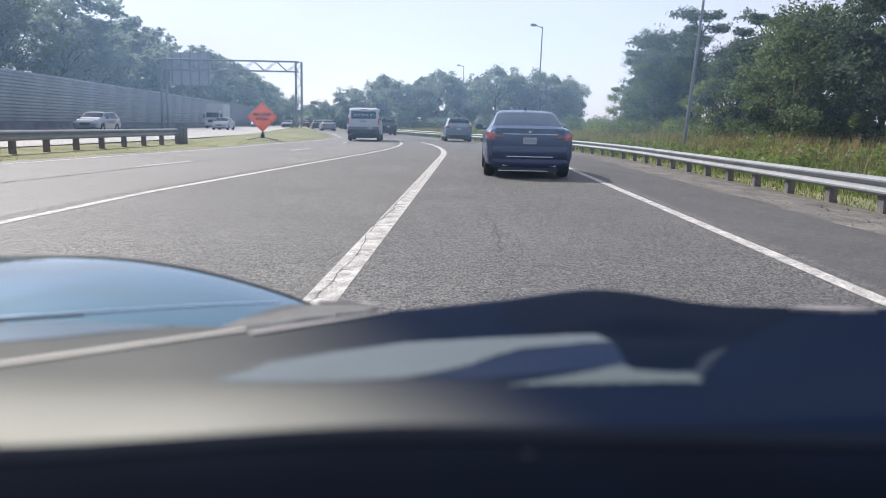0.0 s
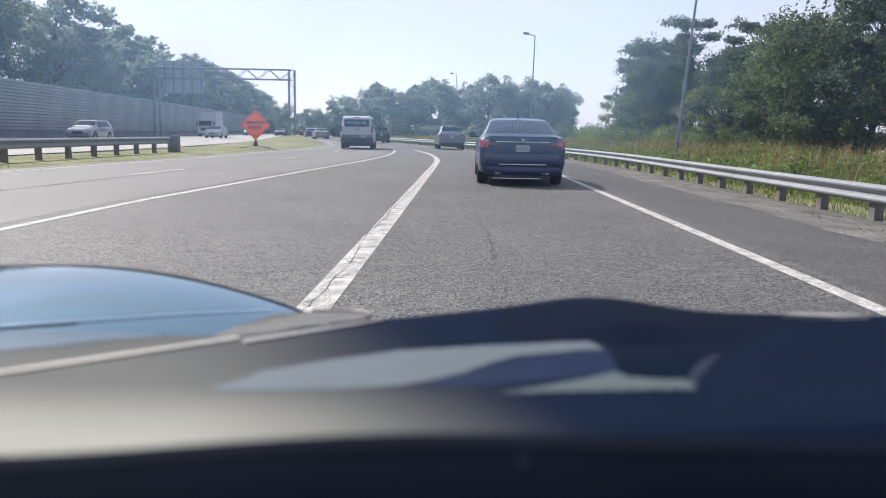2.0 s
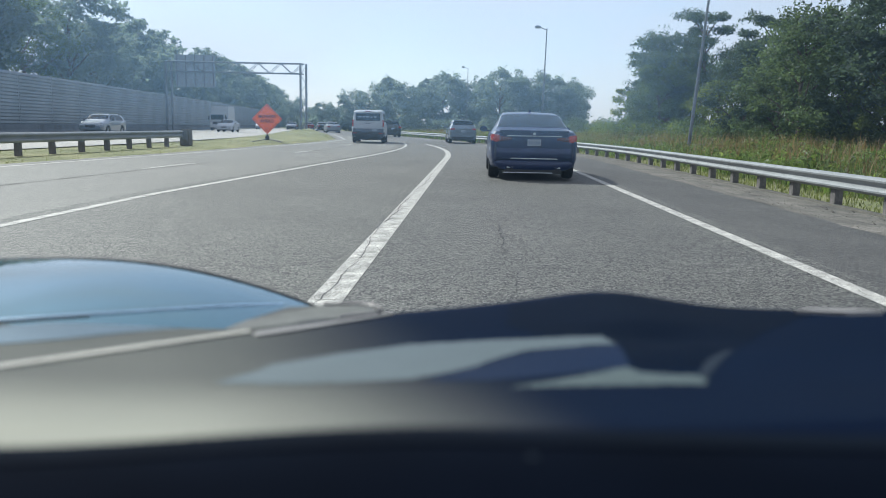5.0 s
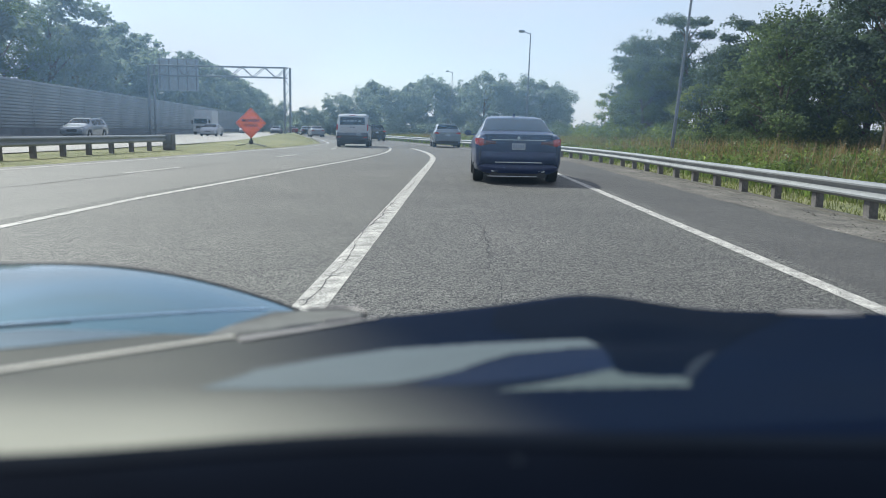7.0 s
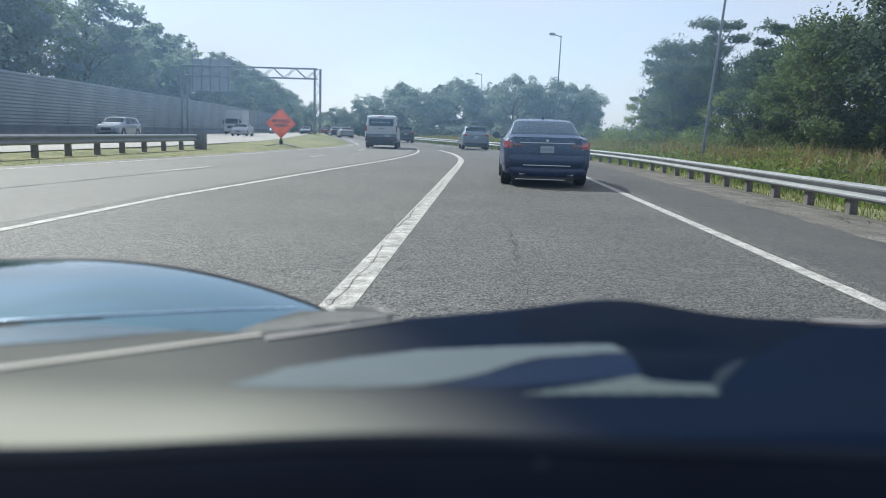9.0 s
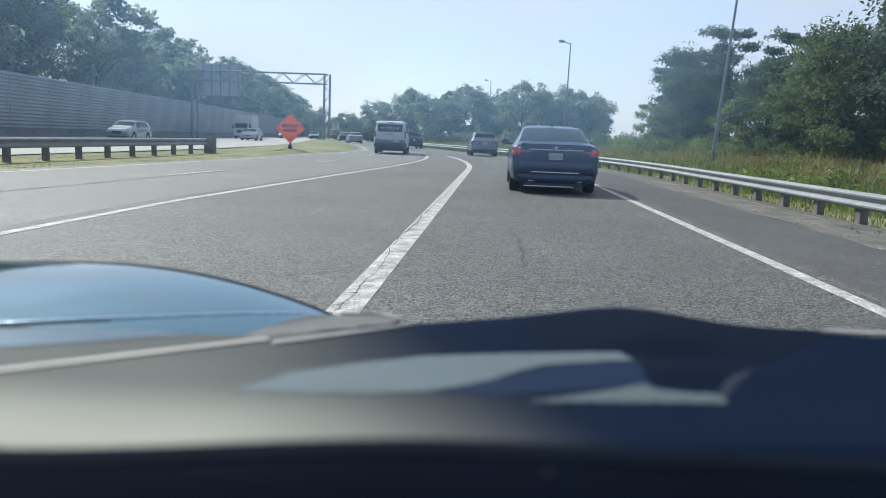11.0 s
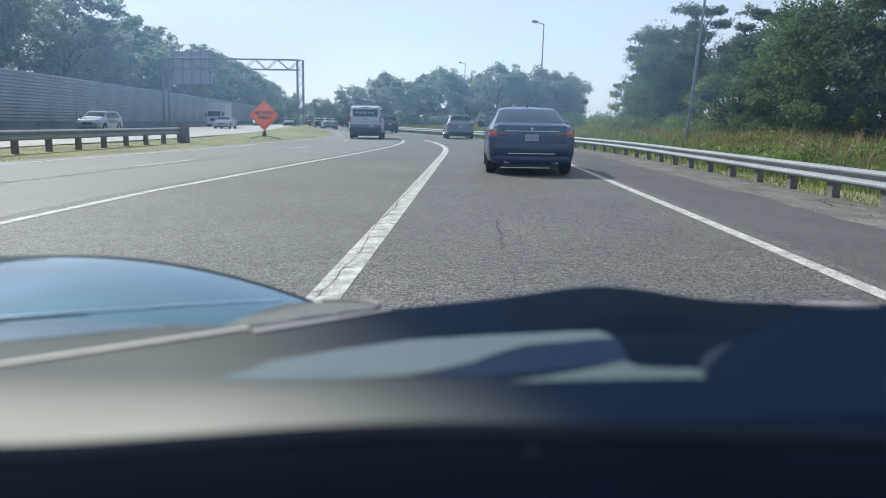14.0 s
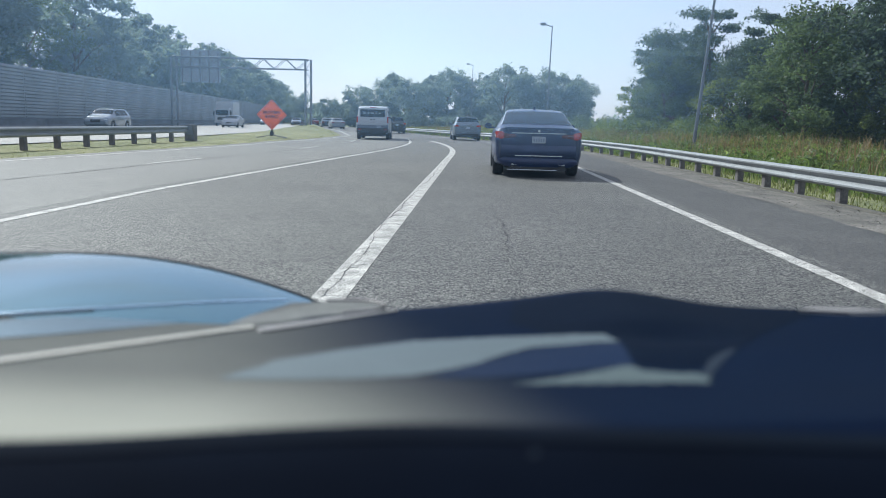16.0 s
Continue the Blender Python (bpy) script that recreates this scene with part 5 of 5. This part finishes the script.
def tub():
    """Sides and floor as one skin, open to the top, with wheel arches."""
    vs, fs = [], []
    rows = [(-2.42, 0.70, 0.42, 0.86), (-2.36, 0.84, 0.34, 0.92), (-2.1, 0.91, 0.26, 0.96), (-1.2, 0.95, 0.20, 0.95), (-0.4, 0.95, 0.18, 0.93), (0.45, 0.95, 0.18, 0.90),
            (0.62, 0.95, 0.18, 0.80), (1.2, 0.95, 0.19, 0.745), (1.7, 0.94, 0.22, 0.66), (2.0, 0.88, 0.28, 0.58), (2.16, 0.72, 0.34, 0.50)]
    a = np.array(rows)
    ys = np.unique(np.concatenate([np.linspace(-2.42, 2.16, 110), a[:, 0]]))
    prof = [(0.55, 0.0), (0.88, 0.0), (0.96, 0.06), (0.99, 0.30), (1.0, 0.62), (0.985, 0.90), (0.965, 1.0)]
    for y in ys:
        w, zb, zt = (float(np.interp(y, a[:, 0], a[:, k])) for k in (1, 2, 3))
        for yc in (-1.45, 1.15):
            d = 0.36 ** 2 - (y - yc) ** 2
            if d > 0:
                zb = max(zb, min(0.33 + math.sqrt(d), zt - 0.06))
        half = [(w * px, zb + (zt - zb) * pz) for px, pz in prof]
        vs += [(CX - x, y, z) for x, z in half[::-1]] + [(CX + x, y, z) for x, z in half]
    n = 2 * len(prof)
    for j in range(len(ys) - 1):
        for i in range(n - 1):
            b = j * n + i
            fs.append((b, b + 1, b + n + 1, b + n))
    fs.append(tuple(range(n)))
    fs.append(tuple((len(ys) - 1) * n + i for i in reversed(range(n))))
    return vs, fs


def roof_height(x, y):
    u = (x - CX) / 0.62
    return 1.345 - 0.05 * u * u - 0.05 * ((y + 0.6) / 0.7) ** 2


def slab(corners, thick=0.006):
    """A thin bowed sheet between four corners, given in order round it."""
    c = [Vector(q) for q in corners]
    nrm = (c[1] - c[0]).cross(c[3] - c[0]).normalized()
    vs, n = [], 6
    for side in (0, 1):
        for j in range(n + 1):
            for i in range(n + 1):
                u, v = i / n, j / n
                q = (c[0] * (1 - u) + c[1] * u) * (1 - v) + (c[3] * (1 - u) + c[2] * u) * v
                vs.append(q + nrm * (0.03 * (1 - (2 * u - 1) ** 2) - side * thick))
    fs = []
    for side in (0, 1):
        o = side * (n + 1) ** 2
        for j in range(n):
            for i in range(n):
                b = o + j * (n + 1) + i
                fs.append((b, b + 1, b + n + 2, b + n + 1))
    return vs, fs


part("body", tub(), M["black_paint"], own, smooth=True)
part("nose", skin(nose_height, CX - 0.90, CX + 0.90, 1.70, 2.14, 60, 24), M["black_paint"], own, smooth=True)
part("roof", skin(roof_height, CX - 0.62, CX + 0.62, -1.30, 0.0, 24, 24, 0.03), M["black_paint"], own, smooth=True)
part("boot_lid", skin(lambda x, y: 0.985 - 0.03 * ((x - CX) / 0.8) ** 2 - 0.25 * max(0, -2.2 - y), CX - 0.86, CX + 0.86, -2.40, -1.92, 20, 12), M["black_paint"], own, smooth=True)
part("rear_window", slab([(CX - 0.60, -1.28, 1.27), (CX + 0.60, -1.28, 1.27), (CX + 0.74, -1.93, 0.99), (CX - 0.74, -1.93, 0.99)]), M["glass"], own, smooth=True)
pane = part("windscreen", slab([(CX - 0.80, 0.60, 0.885), (CX + 0.80, 0.60, 0.885), (CX + 0.60, 0.01, 1.305), (CX - 0.60, 0.01, 1.305)], 0.004), M["windscreen"], own, "clear windscreen with a pale veil in place of haze", smooth=True)
pane.visible_shadow = False
part("floor_pan", boxed(CX - 0.80, CX + 0.80, -2.2, 1.7, 0.20, 0.30, 0.02), M["plastic"], own)
part("splitter", boxed(CX - 0.66, CX + 0.66, 1.98, 2.19, 0.26, 0.36, 0.03), M["plastic"], own)
part("rear_bumper", boxed(CX - 0.78, CX + 0.78, -2.47, -2.30, 0.36, 0.64, 0.05), M["black_paint"], own)
for s in (-1, 1):
    for name, a, b, ra, rb in (("front_pillar", (0.60, -0.02, 1.30), (0.83, 0.66, 0.84), 0.035, 0.04), ("rear_pillar", (0.60, -1.28, 1.27), (0.80, -1.95, 0.96), 0.05, 0.08)):
        bm = bmesh.new()
        tube(bm, (CX + s * a[0], a[1], a[2]), (CX + s * b[0], b[1], b[2]), ra, rb, 8)
        part(name, bm, M["black_paint"], own)
    q = [(CX + s * 0.90, 0.36, 0.93), (CX + s * 0.90, -1.60, 0.96), (CX + s * 0.62, -1.22, 1.27), (CX + s * 0.62, -0.10, 1.28)]
    part("side_window", slab(q if s > 0 else q[::-1]), M["glass"], own, smooth=True)
    part("headlight", boxed(CX + s * 0.44, CX + s * 0.80, 1.96, 2.10, 0.52, 0.60, 0.03), M["lamp_clear"], own, "clear headlight")
    part("tail_light", boxed(CX + s * 0.36, CX + s * 0.76, -2.44, -2.34, 0.70, 0.82, 0.03), M["tail"], own, "red tail light")
    bm = boxed(CX + s * 0.97, CX + s * 1.17, 0.32, 0.44, 0.92, 1.05, 0.04)
    box(bm, CX + s * 0.88, CX + s * 1.02, 0.36, 0.41, 0.90, 0.945)
    part("wing_mirror", bm, M["black_paint"], own)
    for yc in (-1.45, 1.15):
        wheel(own, CX + s * 0.82, yc, 0.335, 0.24)


# ---------------------------------------------------------------- weeds and grass
def blades(name, label, spots, h0, h1, w, mat, seed, lean=0.35, category="grass"):
    rnd = np.random.default_rng(seed)
    n = len(spots)
    p = np.array(spots)
    a = rnd.uniform(0, 2 * np.pi, n)
    h = rnd.uniform(h0, h1, n)[:, None]
    d = np.stack([np.cos(a), np.sin(a), np.zeros(n)], 1)
    side = np.stack([-np.sin(a), np.cos(a), np.zeros(n)], 1) * w
    up = np.array([0, 0, 1.0])
    b = rnd.uniform(0.1, lean, n)[:, None]
    mid = p + up * h * 0.6 + d * h * b * 0.4
    tip = p + up * h + d * h * b * 1.3
    v = np.stack([p - side, p + side, mid + side * 0.8, mid - side * 0.8, tip], 1).reshape(-1, 3)
    i = np.arange(n) * 5
    f3 = np.stack([np.stack([i, i + 1, i + 2], 1), np.stack([i, i + 2, i + 3], 1), np.stack([i + 3, i + 2, i + 4], 1)], 1).reshape(-1, 3)
    ob = new(name, fast_mesh(name, v, f3, mat))
    return tagged(ob, label, category, kind="stuff")


rw = random.Random(8)
spots = []
for _ in range(26000):
    y = 6 + 130 * rw.random() ** 1.6
    x = rail_line(y) + 1.9 + abs(rw.gauss(0, 1)) * 5.0
    spots.append((x, y, ground_at(x, y) - 0.03))
blades("tall_weeds", "tall yellow-green weeds behind the guard rail", spots, 0.30, 0.85, 0.020, M["weed"], 1, 0.95)
spots = []
for _ in range(8000):
    y = 10 + 110 * rw.random() ** 1.3
    x = rail_line(y) + 3.0 + abs(rw.gauss(0, 1)) * 6.0
    spots.append((x, y, ground_at(x, y) - 0.03))
blades("seeding_grass", "tall brown seeding grass before the wood", spots, 0.6, 1.2, 0.016, M["seed"], 2)
spots = []
for _ in range(14000):
    y = 2 + 60 * rw.random() ** 1.5
    x = rail_line(y) - 0.05 + rw.random() * 3.0
    spots.append((x, y, ground_at(x, y) - 0.02))
blades("verge_grass", "short grass round the guard rail posts", spots, 0.04, 0.16, 0.012, M["blade"], 3)
spots = []
for _ in range(15000):
    y = 12 + 70 * rw.random() ** 1.4
    x = median_far(y) + rw.random() * (median_near(y) - median_far(y))
    spots.append((x, y, ground_at(x, y) - 0.02))
blades("median_grass", "short yellowish grass on the median", spots, 0.02, 0.055, 0.012, M["blade"], 4)


def bush(name, label, spots, mat, seed, leaf=0.13, per=70):
    rnd = np.random.default_rng(seed)
    cs, rs = [], []
    for x, y, s in spots:
        for _ in range(6):
            dx, dy = rnd.normal(size=2) * s * 0.55
            cs.append((x + dx, y + dy, ground_at(x, y) + s * rnd.uniform(0.15, 0.9)))
            rs.append(s * rnd.uniform(0.35, 0.6))
    v, f = leaf_cloud(cs, rs, per, leaf, rnd)
    return tagged(new(name, fast_mesh(name, v, f, mat)), label, "bushes", kind="stuff")


sp = []
for i in range(70):
    k = rw.random()
    sp.append((16.5 + 17 * k + rw.uniform(-1, 2), 102 - 74 * k + rw.uniform(-2, 2), rw.uniform(0.9, 2.2)))
bush("undergrowth", "dense undergrowth along the edge of the wood", sp[:40], M["leaf_mid"], 31)
bush("undergrowth", "light green creeper-covered undergrowth along the wood", sp[40:], M["leaf_light"], 32)
sp = [(wall_line(y) - rw.uniform(3.4, 9.0), y, rw.uniform(1.3, 3.0)) for y in np.linspace(15, 260, 110)]
bush("undergrowth", "dark undergrowth above the noise wall", sp, M["leaf_dark"], 33, 0.2)
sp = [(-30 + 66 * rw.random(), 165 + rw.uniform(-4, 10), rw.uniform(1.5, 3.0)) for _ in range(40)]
bush("undergrowth", "dense undergrowth of the far wood", sp, M["leaf_hazed"], 34, 0.3)
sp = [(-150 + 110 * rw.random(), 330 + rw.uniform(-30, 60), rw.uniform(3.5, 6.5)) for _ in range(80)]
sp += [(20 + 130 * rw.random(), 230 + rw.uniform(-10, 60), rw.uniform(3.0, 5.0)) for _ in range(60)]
bush("far_woods", "low far woods along the horizon", sp, M["leaf_hazed"], 35, 0.6, 45)

# unseen woods behind, where the road comes from, added to darken reflections
sp = [(-70 + 160 * rw.random(), -75 - 60 * rw.random(), rw.uniform(4.5, 8.0)) for _ in range(90)]
sp += [(s * rw.uniform(16, 34), -8 - 70 * rw.random(), rw.uniform(3.5, 6.0)) for s in (-1, 1) for _ in range(24)]
bush("far_woods", "unseen woods along the road behind, added to darken reflections", sp, M["leaf_dark"], 38, 0.9, 30)

sp = []
for _ in range(320):
    y = 12 + 95 * rw.random() ** 1.3
    sp.append((rail_line(y) + 2.8 + abs(rw.gauss(0, 1)) * 4.5, y, rw.uniform(0.35, 0.75)))
bush("leafy_weeds", "leafy yellow-green weeds behind the guard rail", sp[:200], M["weed"], 36, 0.08, 48)
bush("leafy_weeds", "darker leafy weeds behind the guard rail", sp[200:], M["leaf_light"], 37, 0.08, 48)


# loose stones and litter along the gravel strip
rs = np.random.default_rng(41)
vs, fs = [], []
for k in range(700):
    y = 3 + 45 * rs.random() ** 1.4
    x = rail_line(y) - 0.1 - 1.4 * rs.random()
    z = -0.118 - 0.082 * (x - right_edge(y) - 2.3) / 1.61
    r0 = rs.uniform(0.008, 0.03)
    b = len(vs)
    for dx, dy, dz in ((1, 0, 0), (0, 1, 0), (-1, 0, 0), (0, -1, 0), (0, 0, 0.8), (0, 0, -0.5)):
        vs.append((x + dx * r0 * rs.uniform(0.7, 1.4), y + dy * r0 * rs.uniform(0.7, 1.4), z + dz * r0))
    fs += [(b, b + 1, b + 4), (b + 1, b + 2, b + 4), (b + 2, b + 3, b + 4), (b + 3, b, b + 4), (b + 1, b, b + 5), (b + 2, b + 1, b + 5), (b + 3, b + 2, b + 5), (b, b + 3, b + 5)]
tagged(new("loose_stones", mesh_of("loose_stones", vs, fs, M["gravel"])), "loose pale stones on the gravel strip", "stones", kind="stuff")
